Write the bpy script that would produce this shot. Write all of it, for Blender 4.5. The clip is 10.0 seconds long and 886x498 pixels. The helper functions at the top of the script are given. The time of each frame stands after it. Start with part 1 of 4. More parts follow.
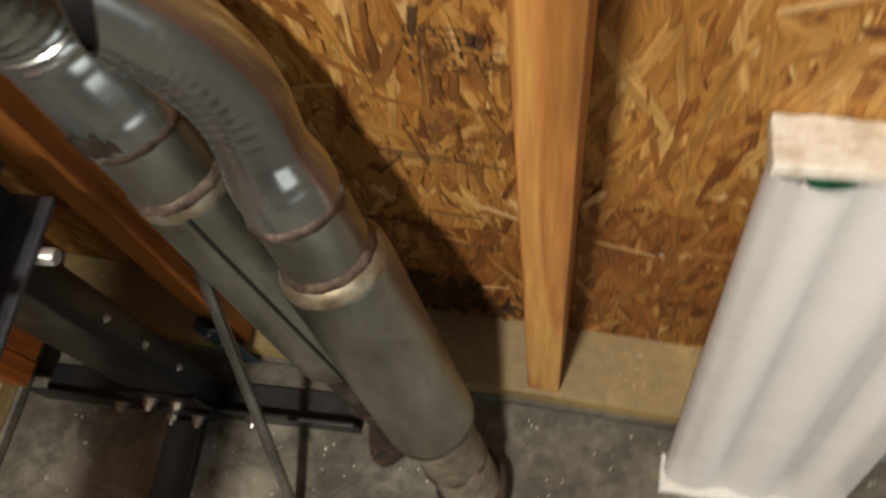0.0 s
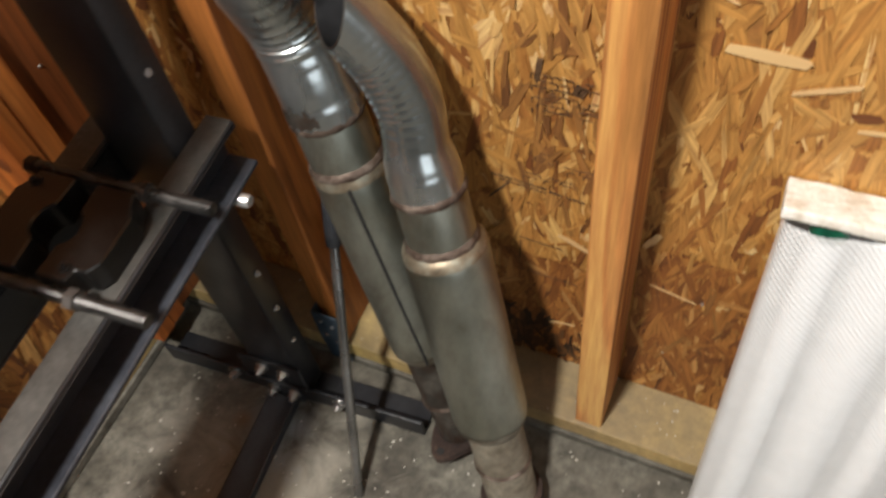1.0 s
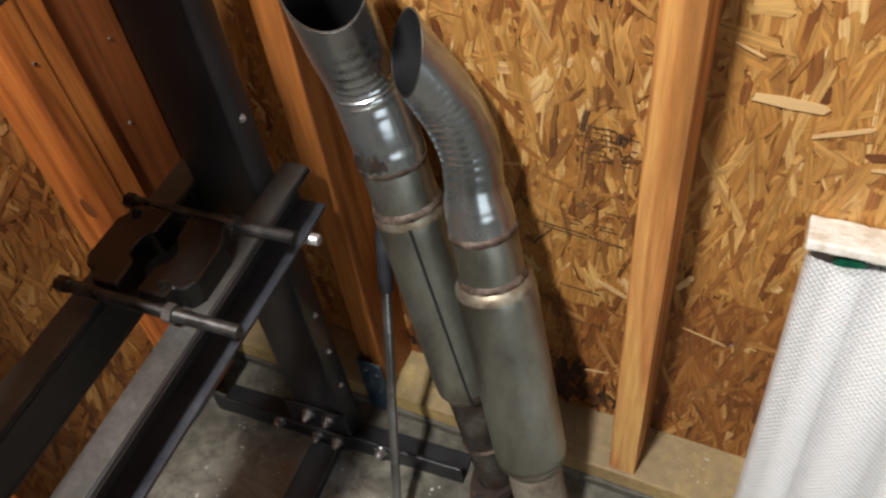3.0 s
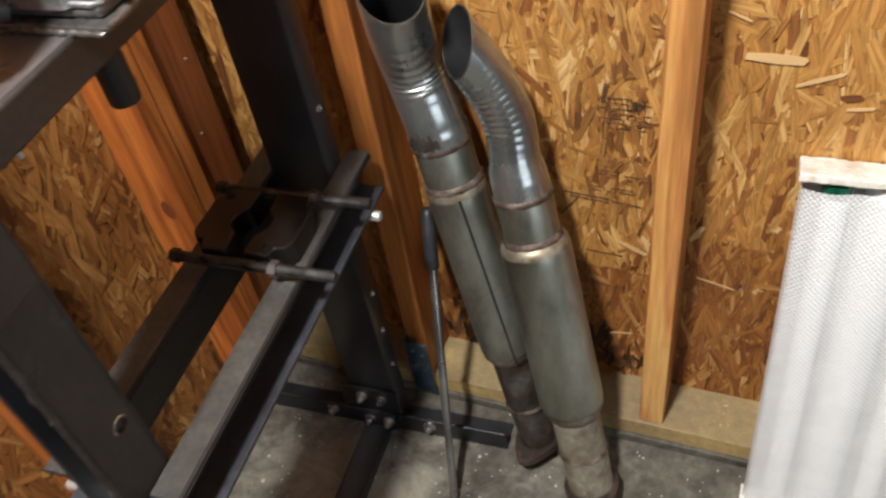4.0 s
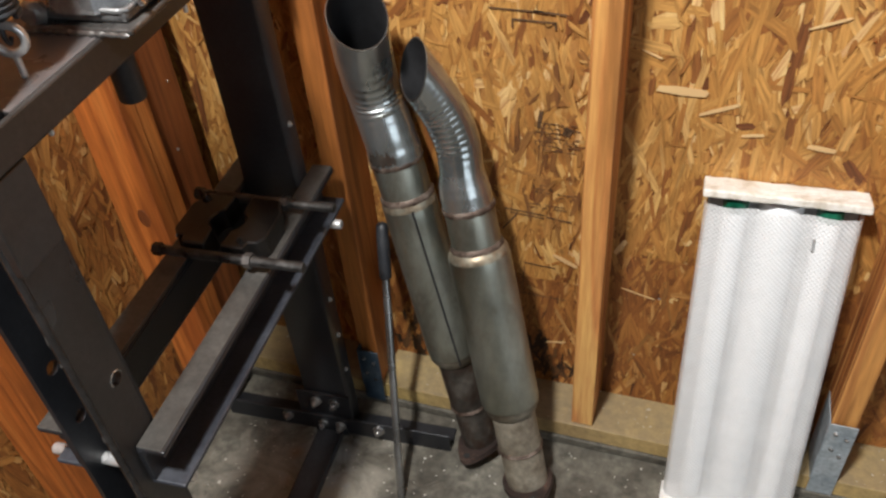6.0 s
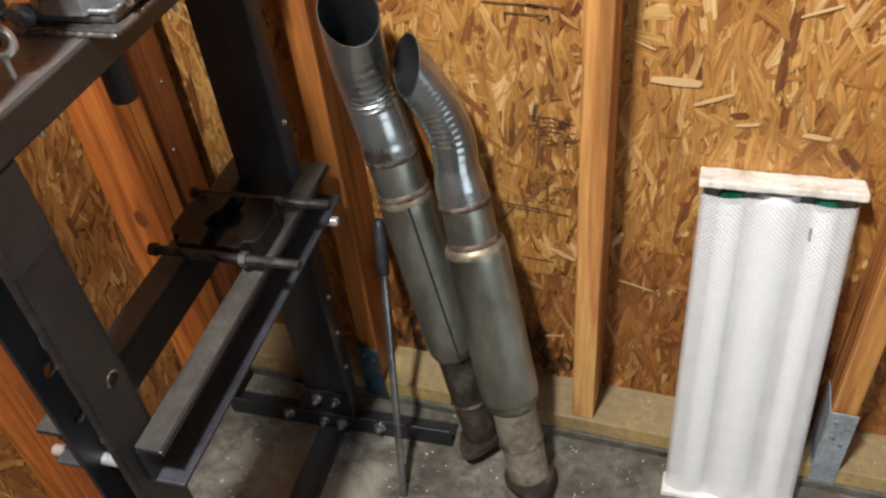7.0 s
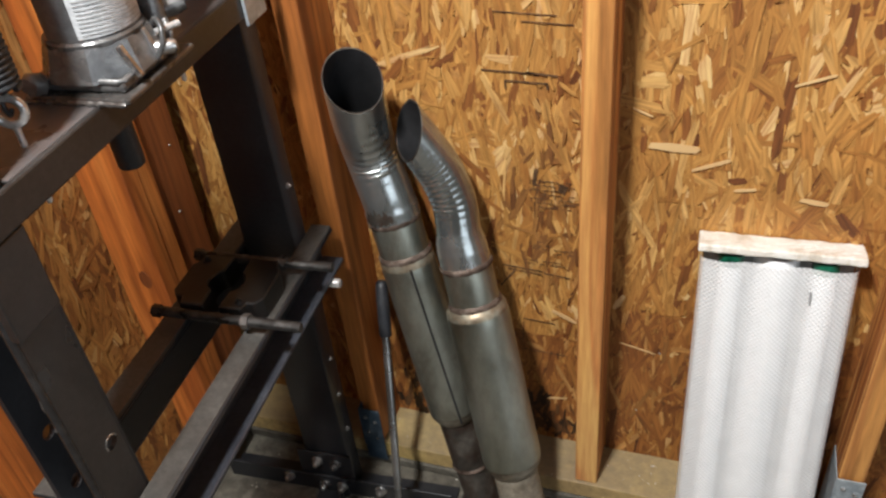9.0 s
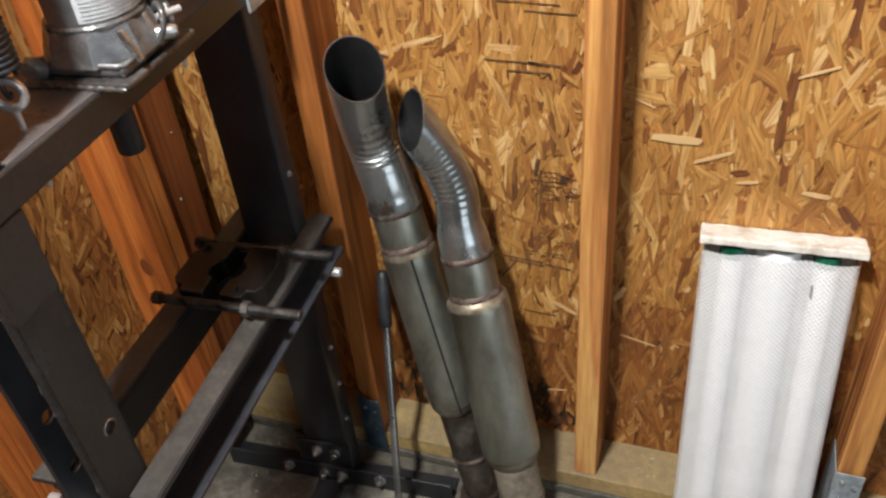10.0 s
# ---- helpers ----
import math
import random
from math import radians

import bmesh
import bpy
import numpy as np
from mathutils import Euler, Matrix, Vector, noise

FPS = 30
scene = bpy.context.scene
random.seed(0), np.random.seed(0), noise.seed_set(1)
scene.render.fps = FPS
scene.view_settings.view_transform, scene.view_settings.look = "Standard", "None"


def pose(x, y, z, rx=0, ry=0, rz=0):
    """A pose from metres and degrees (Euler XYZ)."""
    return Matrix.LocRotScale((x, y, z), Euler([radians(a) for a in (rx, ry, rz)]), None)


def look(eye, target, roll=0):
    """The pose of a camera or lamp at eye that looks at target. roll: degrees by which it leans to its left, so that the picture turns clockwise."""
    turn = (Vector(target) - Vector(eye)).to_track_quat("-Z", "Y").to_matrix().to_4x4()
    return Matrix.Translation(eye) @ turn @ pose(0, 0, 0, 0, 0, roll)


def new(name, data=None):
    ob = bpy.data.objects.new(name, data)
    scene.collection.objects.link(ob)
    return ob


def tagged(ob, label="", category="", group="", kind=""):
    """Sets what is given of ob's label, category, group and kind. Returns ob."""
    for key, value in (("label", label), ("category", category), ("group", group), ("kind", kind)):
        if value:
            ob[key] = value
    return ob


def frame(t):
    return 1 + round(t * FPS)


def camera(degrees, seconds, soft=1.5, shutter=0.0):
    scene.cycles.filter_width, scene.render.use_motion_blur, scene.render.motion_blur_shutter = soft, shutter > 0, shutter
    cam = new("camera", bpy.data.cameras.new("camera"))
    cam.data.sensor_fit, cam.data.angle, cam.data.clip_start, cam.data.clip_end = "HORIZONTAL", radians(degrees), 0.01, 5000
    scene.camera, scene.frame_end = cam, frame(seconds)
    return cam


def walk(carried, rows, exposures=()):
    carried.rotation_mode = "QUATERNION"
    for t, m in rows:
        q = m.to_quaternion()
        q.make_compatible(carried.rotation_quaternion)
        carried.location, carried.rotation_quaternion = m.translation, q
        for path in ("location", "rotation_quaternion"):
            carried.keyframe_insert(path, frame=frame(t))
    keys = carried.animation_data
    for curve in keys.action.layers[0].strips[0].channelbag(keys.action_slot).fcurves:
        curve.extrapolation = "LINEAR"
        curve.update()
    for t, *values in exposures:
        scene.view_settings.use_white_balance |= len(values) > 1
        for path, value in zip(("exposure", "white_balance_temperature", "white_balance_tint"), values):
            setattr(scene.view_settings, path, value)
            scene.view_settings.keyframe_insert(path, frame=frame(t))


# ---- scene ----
cam = camera(56.4, 10.0, 2.5, 0.5)
PATH = [
    (0, (0.053, -0.338, 1.048), (-0.296, 0.416, -0.771), -15.1),
    (0.5, (0.111, -0.398, 1.14), (-0.422, 0.491, -0.571), -8.6),
    (1, (0.114, -0.538, 1.172), (-0.484, 0.419, -0.48), -10.5),
    (1.5, (0.102, -0.648, 1.199), (-0.432, 0.41, -0.412), -9.4),
    (2, (0.111, -0.633, 1.201), (-0.542, 0.438, -0.356), -11.1),
    (2.5, (0.115, -0.619, 1.198), (-0.563, 0.466, -0.339), -8.4),
    (4, (0.105, -0.861, 1.243), (-0.556, 0.392, -0.168), -10.6),
    (4.5, (0.107, -0.964, 1.279), (-0.49, 0.393, -0.063), -5.7),
    (5, (0.123, -0.995, 1.293), (-0.529, 0.482, 0.114), -3.5),
    (5.5, (0.138, -1.004, 1.287), (-0.439, 0.402, -0.014), -4.2),
    (7, (0.157, -1.001, 1.28), (-0.405, 0.384, -0.049), -6.7),
    (7.5, (0.157, -1.001, 1.285), (-0.422, 0.42, 0.003), -6.0),
    (8, (0.158, -0.999, 1.291), (-0.42, 0.459, 0.05), -5.7),
    (8.5, (0.162, -0.999, 1.291), (-0.416, 0.473, 0.067), -6.3),
    (9, (0.164, -1.001, 1.29), (-0.429, 0.468, 0.069), -6.4),
    (9.5, (0.169, -1.004, 1.291), (-0.444, 0.464, 0.078), -6.6),
    (10, (0.168, -1.002, 1.285), (-0.431, 0.455, 0.052), -6.1),
]
EXPOSURES = [(0.0, -0.36, 7300, 10), (0.5, 0.08, 7000, 10), (1.0, 0.12, 6600, 10), (1.5, 0.02, 6450, 10), (2.5, -0.02, 6400, 10), (4.0, 0.13, 6350, 10), (5.0, 0.02, 6300, 10), (7.0, 0.03, 6300, 10), (10.0, 0.03, 6300, 10)]
walk(cam, [(t, look(eye, target, roll)) for t, eye, target, roll in PATH], EXPOSURES)

# ---------------------------------------------------------------- world and lights
world = bpy.data.worlds.new("world")
scene.world = world
world.use_nodes = True
world.node_tree.nodes["Background"].inputs[0].default_value = (0.9, 0.95, 1.0, 1)
world.node_tree.nodes["Background"].inputs[1].default_value = 0.015


def ceiling_lamp(name, place, target, sx, sy, watts, colour):
    data = bpy.data.lights.new(name, "AREA")
    data.shape, data.size, data.size_y, data.energy, data.color = "RECTANGLE", sx, sy, watts, colour
    ob = new(name, data)
    ob.matrix_world = look(place, target)
    return ob


ceiling_lamp("ceiling_lamp", (-0.245, -1.18, 2.41), (1.0, 0.15, 0.6), 0.22, 0.18, 106, (1.0, 0.975, 0.93))
# Broad cool light added on the right for streaks and fill, its source unseen.
ceiling_lamp("garage_daylight", (2.7, -2.5, 1.45), (0.1, -0.1, 0.8), 2.2, 1.7, 24, (0.86, 0.93, 1.0))

# ---------------------------------------------------------------- materials


def nodes_of(name):
    m = bpy.data.materials.new(name)
    m.use_nodes = True
    nt = m.node_tree
    return m, nt, nt.nodes["Principled BSDF"]


def add(nt, kind, **vals):
    n = nt.nodes.new(kind)
    for k, v in vals.items():
        if k == "op":
            n.operation = v
        elif k == "blend":
            n.data_type, n.blend_type = "RGBA", v
        elif k == "coords":
            n.noise_dimensions = v
        else:
            n.inputs[k].default_value = v
    return n


def ramp(nt, src, stops):
    r = nt.nodes.new("ShaderNodeValToRGB")
    els = r.color_ramp.elements
    while len(els) < len(stops):
        els.new(0.5)
    for e, (p, c) in zip(els, stops):
        e.position = p
        e.color = (*c, 1) if len(c) == 3 else c
    nt.links.new(src, r.inputs[0])
    return r.outputs[0]


def mix(nt, a, b, fac, blend="MIX"):
    n = nt.nodes.new("ShaderNodeMix")
    n.data_type, n.blend_type = "RGBA", blend
    for sock, v in ((n.inputs[0], fac), (n.inputs[6], a), (n.inputs[7], b)):
        if isinstance(v, (int, float)):
            sock.default_value = v
        elif isinstance(v, tuple):
            sock.default_value = (*v, 1)
        else:
            nt.links.new(v, sock)
    return n.outputs[2]


def coords(nt, scale=(1, 1, 1), turn=(0, 0, 0), shift_random=False):
    tc = nt.nodes.new("ShaderNodeTexCoord")
    mp = nt.nodes.new("ShaderNodeMapping")
    mp.inputs["Scale"].default_value = scale
    mp.inputs["Rotation"].default_value = turn
    src = tc.outputs["Object"]
    if shift_random:
        info = nt.nodes.new("ShaderNodeObjectInfo")
        mul = nt.nodes.new("ShaderNodeVectorMath")
        mul.operation = "MULTIPLY_ADD"
        comb = nt.nodes.new("ShaderNodeCombineXYZ")
        for i in range(3):
            nt.links.new(info.outputs["Random"], comb.inputs[i])
        nt.links.new(comb.outputs[0], mul.inputs[0])
        mul.inputs[1].default_value = (7.3, 3.1, 5.7)
        nt.links.new(src, mul.inputs[2])
        src = mul.outputs[0]
    nt.links.new(src, mp.inputs["Vector"])
    return mp.outputs[0]


def noise_of(nt, vec, scale, detail=5.0, rough=0.55, distort=0.0):
    n = add(nt, "ShaderNodeTexNoise", Scale=scale, Detail=detail, Roughness=rough, Distortion=distort)
    nt.links.new(vec, n.inputs["Vector"])
    return n.outputs[0]


def bump(nt, bsdf, height, strength, distance=0.002):
    b = add(nt, "ShaderNodeBump", Strength=strength, Distance=distance)
    nt.links.new(height, b.inputs["Height"])
    nt.links.new(b.outputs[0], bsdf.inputs["Normal"])


def speckled(name, lo, mid, hi, rough=0.6, metal=0.0, big=6.0, fine=90.0, bumps=0.15, grain=(1, 1, 1), spread=0.12):
    """A surface that varies at two scales between three colours."""
    m, nt, b = nodes_of(name)
    v = coords(nt, grain, shift_random=True)
    n1, n2 = noise_of(nt, v, big, 6), noise_of(nt, v, fine, 4, 0.65)
    base = ramp(nt, n1, [(0.32, lo), (0.5, mid), (0.68, hi)])
    nt.links.new(mix(nt, base, ramp(nt, n2, [(0.3, (0.5 - spread * 2,) * 3), (0.7, (0.5 + spread * 2,) * 3)]), 0.55, "OVERLAY"), b.inputs["Base Color"])
    r = add(nt, "ShaderNodeMapRange", **{"From Min": 0.3, "From Max": 0.7, "To Min": max(rough - 0.12, 0.03), "To Max": min(rough + 0.12, 1)})
    nt.links.new(n1, r.inputs[0])
    nt.links.new(r.outputs[0], b.inputs["Roughness"])
    b.inputs["Metallic"].default_value = metal
    bump(nt, b, n2, bumps)
    return m


def stained(m, colour, start, amount, scale):
    """Mixes brown blotches of their own shape into a material."""
    nt = m.node_tree
    b = nt.nodes["Principled BSDF"]
    src = b.inputs["Base Color"].links[0].from_socket
    n = noise_of(nt, coords(nt, (1, 1, 0.7), shift_random=True), scale, 7, 0.65, 0.6)
    nt.links.new(mix(nt, src, colour, ramp(nt, n, [(start, (0, 0, 0)), (start + 0.16, (amount,) * 3)])), b.inputs["Base Color"])
    return m


def timber(name, dark, mid, light, rough=0.6, edge=None):
    """Sawn softwood with its grain along z. edge: a redder striped tone for faces turned to x."""
    m, nt, b = nodes_of(name)
    v = coords(nt, (1, 1, 1), shift_random=True)
    stretch = nt.nodes.new("ShaderNodeMapping")
    stretch.inputs["Scale"].default_value = (1, 1, 0.055)
    nt.links.new(v, stretch.inputs["Vector"])
    warp = noise_of(nt, stretch.outputs[0], 16, 3)
    w = add(nt, "ShaderNodeTexWave", Scale=13.0, Distortion=17.0, Detail=2.5, **{"Detail Scale": 1.2})
    w.bands_direction = "DIAGONAL"
    nt.links.new(stretch.outputs[0], w.inputs["Vector"])
    fine = noise_of(nt, stretch.outputs[0], 190, 4, 0.6)
    c = ramp(nt, warp, [(0.3, dark), (0.5, mid), (0.72, light)])
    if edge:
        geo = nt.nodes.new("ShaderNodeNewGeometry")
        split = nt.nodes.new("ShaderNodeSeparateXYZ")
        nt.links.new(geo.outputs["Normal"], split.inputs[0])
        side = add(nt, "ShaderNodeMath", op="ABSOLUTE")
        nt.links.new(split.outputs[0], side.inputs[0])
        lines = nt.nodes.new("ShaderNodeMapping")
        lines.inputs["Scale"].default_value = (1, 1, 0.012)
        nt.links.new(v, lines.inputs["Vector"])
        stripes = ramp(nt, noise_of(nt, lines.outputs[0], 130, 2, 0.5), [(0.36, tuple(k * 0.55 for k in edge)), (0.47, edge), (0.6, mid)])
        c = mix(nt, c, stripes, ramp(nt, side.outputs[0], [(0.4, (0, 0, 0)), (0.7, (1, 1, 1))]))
    c = mix(nt, c, ramp(nt, w.outputs[0], [(0.0, (0.14, 0.08, 0.05)), (0.22, (0.4, 0.37, 0.35)), (0.5, (0.52, 0.51, 0.5)), (1.0, (0.58, 0.58, 0.57))]), 0.45, "OVERLAY")
    c = mix(nt, c, ramp(nt, fine, [(0.3, (0.3,) * 3), (0.7, (0.68,) * 3)]), 0.7, "OVERLAY")
    dirt = noise_of(nt, v, 9, 5)
    c = mix(nt, c, dark, ramp(nt, dirt, [(0.58, (0, 0, 0)), (0.8, (0.5, 0.5, 0.5))]))
    nt.links.new(c, b.inputs["Base Color"])
    b.inputs["Roughness"].default_value = rough
    bump(nt, b, fine, 0.2, 0.001)
    return m


def strand_board(name, stops):
    """The flakes of strand board: each island its own tone, with a fine grain."""
    m, nt, b = nodes_of(name)
    geo = nt.nodes.new("ShaderNodeNewGeometry")
    c = ramp(nt, geo.outputs["Random Per Island"], stops)
    v = coords(nt, (1, 1, 1))
    uv = nt.nodes.new("ShaderNodeUVMap")
    along = nt.nodes.new("ShaderNodeMapping")
    along.inputs["Scale"].default_value = (230, 13, 1)
    nt.links.new(uv.outputs[0], along.inputs["Vector"])
    g = noise_of(nt, along.outputs[0], 1.0, 5, 0.6)
    blot = noise_of(nt, v, 5, 4)
    c = mix(nt, c, ramp(nt, g, [(0.28, (0.2, 0.175, 0.15)), (0.5, (0.5, 0.49, 0.48)), (0.72, (0.74,) * 3)]), 0.9, "OVERLAY")
    c = mix(nt, c, ramp(nt, blot, [(0.3, (0.38, 0.36, 0.33)), (0.7, (0.6,) * 3)]), 0.7, "OVERLAY")
    nt.links.new(c, b.inputs["Base Color"])
    b.inputs["Roughness"].default_value = 0.62
    bump(nt, b, g, 0.25, 0.001)
    return m


STRANDS = [(0.0, (0.12, 0.038, 0.01)), (0.04, (0.22, 0.08, 0.018)), (0.16, (0.32, 0.137, 0.031)), (0.5, (0.4, 0.194, 0.046)), (0.82, (0.46, 0.24, 0.064)), (0.94, (0.53, 0.315, 0.105)), (1.0, (0.63, 0.42, 0.19))]
M_FLAKE = strand_board("strand_board_flakes", STRANDS)
M_FLAKE_DARK = strand_board("weathered_brown_flakes", [(0.0, (0.13, 0.05, 0.014)), (0.5, (0.24, 0.105, 0.028)), (1.0, (0.36, 0.175, 0.046))])
M_FLAKE_PALE = strand_board("pale_flakes", [(0.0, (0.6, 0.4, 0.18)), (1.0, (0.7, 0.5, 0.26))])
M_FLAKE_LOW = strand_board("redder_flakes", [(0.0, (0.1, 0.032, 0.009)), (0.1, (0.2, 0.07, 0.016)), (0.5, (0.3, 0.115, 0.026)), (0.85, (0.36, 0.155, 0.036)), (1.0, (0.47, 0.25, 0.08))])
# West wall's flakes: its weaker light is put into a darker ramp.
M_FLAKE_SHADED = strand_board("shaded_west_wall_flakes", [(0.0, (0.1, 0.034, 0.009)), (0.1, (0.22, 0.083, 0.018)), (0.5, (0.34, 0.145, 0.032)), (0.88, (0.4, 0.19, 0.046)), (1.0, (0.5, 0.29, 0.1))])
# Damp stain plus the pipes' shadow, both put into the flake colour.
M_FLAKE_STAIN_SHADOW = strand_board("stain_and_shadow_flakes", [(0.0, (0.018, 0.009, 0.004)), (0.6, (0.045, 0.02, 0.008)), (1.0, (0.12, 0.052, 0.016))])
M_BOARD = speckled("strand_board_core", (0.16, 0.06, 0.015), (0.34, 0.15, 0.035), (0.5, 0.25, 0.07), 0.7, big=14, fine=120)
M_STUD = timber("sawn_fir", (0.25, 0.06, 0.01), (0.44, 0.125, 0.021), (0.54, 0.185, 0.038))
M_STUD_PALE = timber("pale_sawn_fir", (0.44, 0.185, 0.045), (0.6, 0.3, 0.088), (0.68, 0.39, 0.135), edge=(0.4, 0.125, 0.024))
M_STUD_RED = timber("red_sawn_fir", (0.19, 0.055, 0.011), (0.34, 0.115, 0.023), (0.45, 0.175, 0.04))
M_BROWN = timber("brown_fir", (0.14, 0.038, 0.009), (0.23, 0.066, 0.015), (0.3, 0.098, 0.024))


def dusty(m, colour, amount):
    """Lays a film of colour on the upward faces of a material: dust on the sill, sheen on the press head."""
    nt = m.node_tree
    b = nt.nodes["Principled BSDF"]
    link = b.inputs["Base Color"].links[0]
    src = link.from_socket
    geo = nt.nodes.new("ShaderNodeNewGeometry")
    sep = nt.nodes.new("ShaderNodeSeparateXYZ")
    nt.links.new(geo.outputs["Normal"], sep.inputs[0])
    film = noise_of(nt, coords(nt), 30, 5)
    k = add(nt, "ShaderNodeMath", op="MULTIPLY")
    nt.links.new(sep.outputs[2], k.inputs[0])
    r = add(nt, "ShaderNodeMapRange", **{"From Min": 0.25, "From Max": 0.6, "To Min": amount * 0.6, "To Max": amount})
    nt.links.new(film, r.inputs[0])
    nt.links.new(r.outputs[0], k.inputs[1])
    k.use_clamp = True
    nt.links.new(mix(nt, src, colour, k.outputs[0]), b.inputs["Base Color"])
    return m


M_PLATE = speckled("treated_sill", (0.3, 0.205, 0.09), (0.4, 0.28, 0.115), (0.54, 0.38, 0.13), 0.75, big=5, fine=70)
dusty(M_PLATE, (0.17, 0.138, 0.092), 0.62)
M_CONCRETE = speckled("concrete", (0.05, 0.042, 0.031), (0.1, 0.09, 0.07), (0.2, 0.185, 0.15), 0.75, big=7, fine=55, bumps=0.5, spread=0.2)


def blotched(m, spots):
    """Blotches of colour on the concrete, each with a ragged rim: (x, y, radius, colour, strength)."""
    nt = m.node_tree
    b = nt.nodes["Principled BSDF"]
    geo = nt.nodes.new("ShaderNodeNewGeometry")
    ragged = noise_of(nt, geo.outputs["Position"], 11, 6, 0.65, 0.8)
    for x, y, r, colour, strength in spots:
        away = add(nt, "ShaderNodeVectorMath", op="DISTANCE")
        away.inputs[1].default_value = (x, y, FLOOR)
        nt.links.new(geo.outputs["Position"], away.inputs[0])
        edge = add(nt, "ShaderNodeMath", op="MULTIPLY_ADD")
        edge.inputs[1].default_value = r * 3.0
        nt.links.new(ragged, edge.inputs[0])
        nt.links.new(away.outputs["Value"], edge.inputs[2])
        k = ramp(nt, edge.outputs[0], [(min(r * 1.7, 0.9), (strength,) * 3), (min(r * 2.6, 0.98), (0, 0, 0))])
        nt.links.new(mix(nt, b.inputs["Base Color"].links[0].from_socket, colour, k), b.inputs["Base Color"])
    return m


FLOOR = -0.02
blotched(M_CONCRETE, [(-0.42, -0.36, 0.21, (0.34, 0.31, 0.255), 0.75), (-0.43, -0.24, 0.07, (0.25, 0.285, 0.31), 0.75), (-0.49, -0.25, 0.018, (0.22, 0.12, 0.05), 0.6),
                     (-0.45, -0.42, 0.035, (0.06, 0.055, 0.047), 0.6), (-0.06, -0.33, 0.1, (0.27, 0.255, 0.21), 0.5)])
M_BLACK = speckled("black_paint", (0.011, 0.0118, 0.0142), (0.0165, 0.0175, 0.0205), (0.026, 0.0272, 0.031), 0.38, big=9, fine=160, bumps=0.08)
# Blue-grey tone holds the cool light that reaches the flange from the right.
M_FLANGE_LIT = speckled("side_lit_black_steel", (0.026, 0.028, 0.036), (0.041, 0.045, 0.056), (0.064, 0.068, 0.08), 0.45, 0.15, big=9, fine=150, bumps=0.08)
M_GLOSS = speckled("worn_glossy_edge_paint", (0.02, 0.019, 0.019), (0.032, 0.03, 0.03), (0.06, 0.057, 0.056), 0.2, 0.2, big=20, fine=140, bumps=0.08)
# Black press paint with the room's brown reflections put into its colour.
M_LITPAINT = speckled("room_lit_black_paint", (0.017, 0.0155, 0.015), (0.026, 0.0235, 0.0225), (0.04, 0.036, 0.034), 0.34, big=7, fine=140, bumps=0.08)
# Paler upward faces: the lamp's sheen on the head is put into colour.
M_HEADPAINT = dusty(speckled("pale_topped_head_paint", (0.017, 0.0155, 0.015), (0.026, 0.0235, 0.0225), (0.04, 0.036, 0.034), 0.32, big=7, fine=140, bumps=0.08), (0.13, 0.115, 0.113), 0.75)
M_BEDTOP = speckled("worn_grey_steel", (0.042, 0.039, 0.035), (0.066, 0.062, 0.056), (0.1, 0.094, 0.085), 0.55, 0.2, big=8, fine=150, bumps=0.1)
M_PLATESTEEL = speckled("bare_plate_steel", (0.08, 0.075, 0.07), (0.13, 0.122, 0.116), (0.2, 0.19, 0.18), 0.3, 0.6, big=18, fine=120, bumps=0.15)
M_OILED = speckled("oiled_black_steel", (0.004, 0.0038, 0.0036), (0.007, 0.0064, 0.006), (0.014, 0.012, 0.011), 0.4, 0.1, big=14, fine=120, bumps=0.25)
M_ROD = speckled("dark_threaded_steel", (0.03, 0.028, 0.026), (0.055, 0.052, 0.05), (0.11, 0.105, 0.1), 0.34, 0.7, big=40, fine=200)
M_EYE = speckled("worn_zinc", (0.6, 0.59, 0.58), (0.72, 0.71, 0.7), (0.82, 0.81, 0.8), 0.22, 0.6, big=30, fine=200, bumps=0.1)
M_ZINC = speckled("bright_zinc", (0.42, 0.41, 0.4), (0.55, 0.54, 0.53), (0.68, 0.67, 0.66), 0.28, 0.95, big=30, fine=200, bumps=0.1)
M_GALV = speckled("galvanised_steel", (0.26, 0.31, 0.35), (0.38, 0.43, 0.46), (0.5, 0.54, 0.57), 0.42, 0.35, big=22, fine=120)
M_BLUE = speckled("blue_grey_strap", (0.025, 0.045, 0.07), (0.055, 0.085, 0.115), (0.13, 0.16, 0.19), 0.5, 0.3, big=30, fine=140)
M_STEEL = speckled("aluminised_steel", (0.23, 0.24, 0.2), (0.325, 0.335, 0.285), (0.42, 0.43, 0.375), 0.4, 0.92, big=9, fine=60, bumps=0.03, grain=(1, 1, 0.4), spread=0.06)
stained(M_STEEL, (0.12, 0.085, 0.05), 0.5, 0.5, 10)
M_BRIGHT = speckled("bright_tube_steel", (0.38, 0.41, 0.405), (0.55, 0.58, 0.575), (0.7, 0.73, 0.725), 0.3, 0.92, big=9, fine=60, bumps=0.02, grain=(1, 1, 0.35), spread=0.05)
M_DULL = speckled("stained_steel", (0.15, 0.12, 0.085), (0.27, 0.235, 0.18), (0.4, 0.365, 0.29), 0.5, 0.45, big=18, fine=80, bumps=0.1)
stained(M_DULL, (0.08, 0.05, 0.032), 0.5, 0.6, 22)
M_SCORCH_SHADE = stained(speckled("scorch_and_shade_steel", (0.035, 0.03, 0.026), (0.075, 0.066, 0.056), (0.15, 0.135, 0.115), 0.5, 0.5, big=20, fine=90, bumps=0.15), (0.05, 0.026, 0.016), 0.45, 0.8, 24)
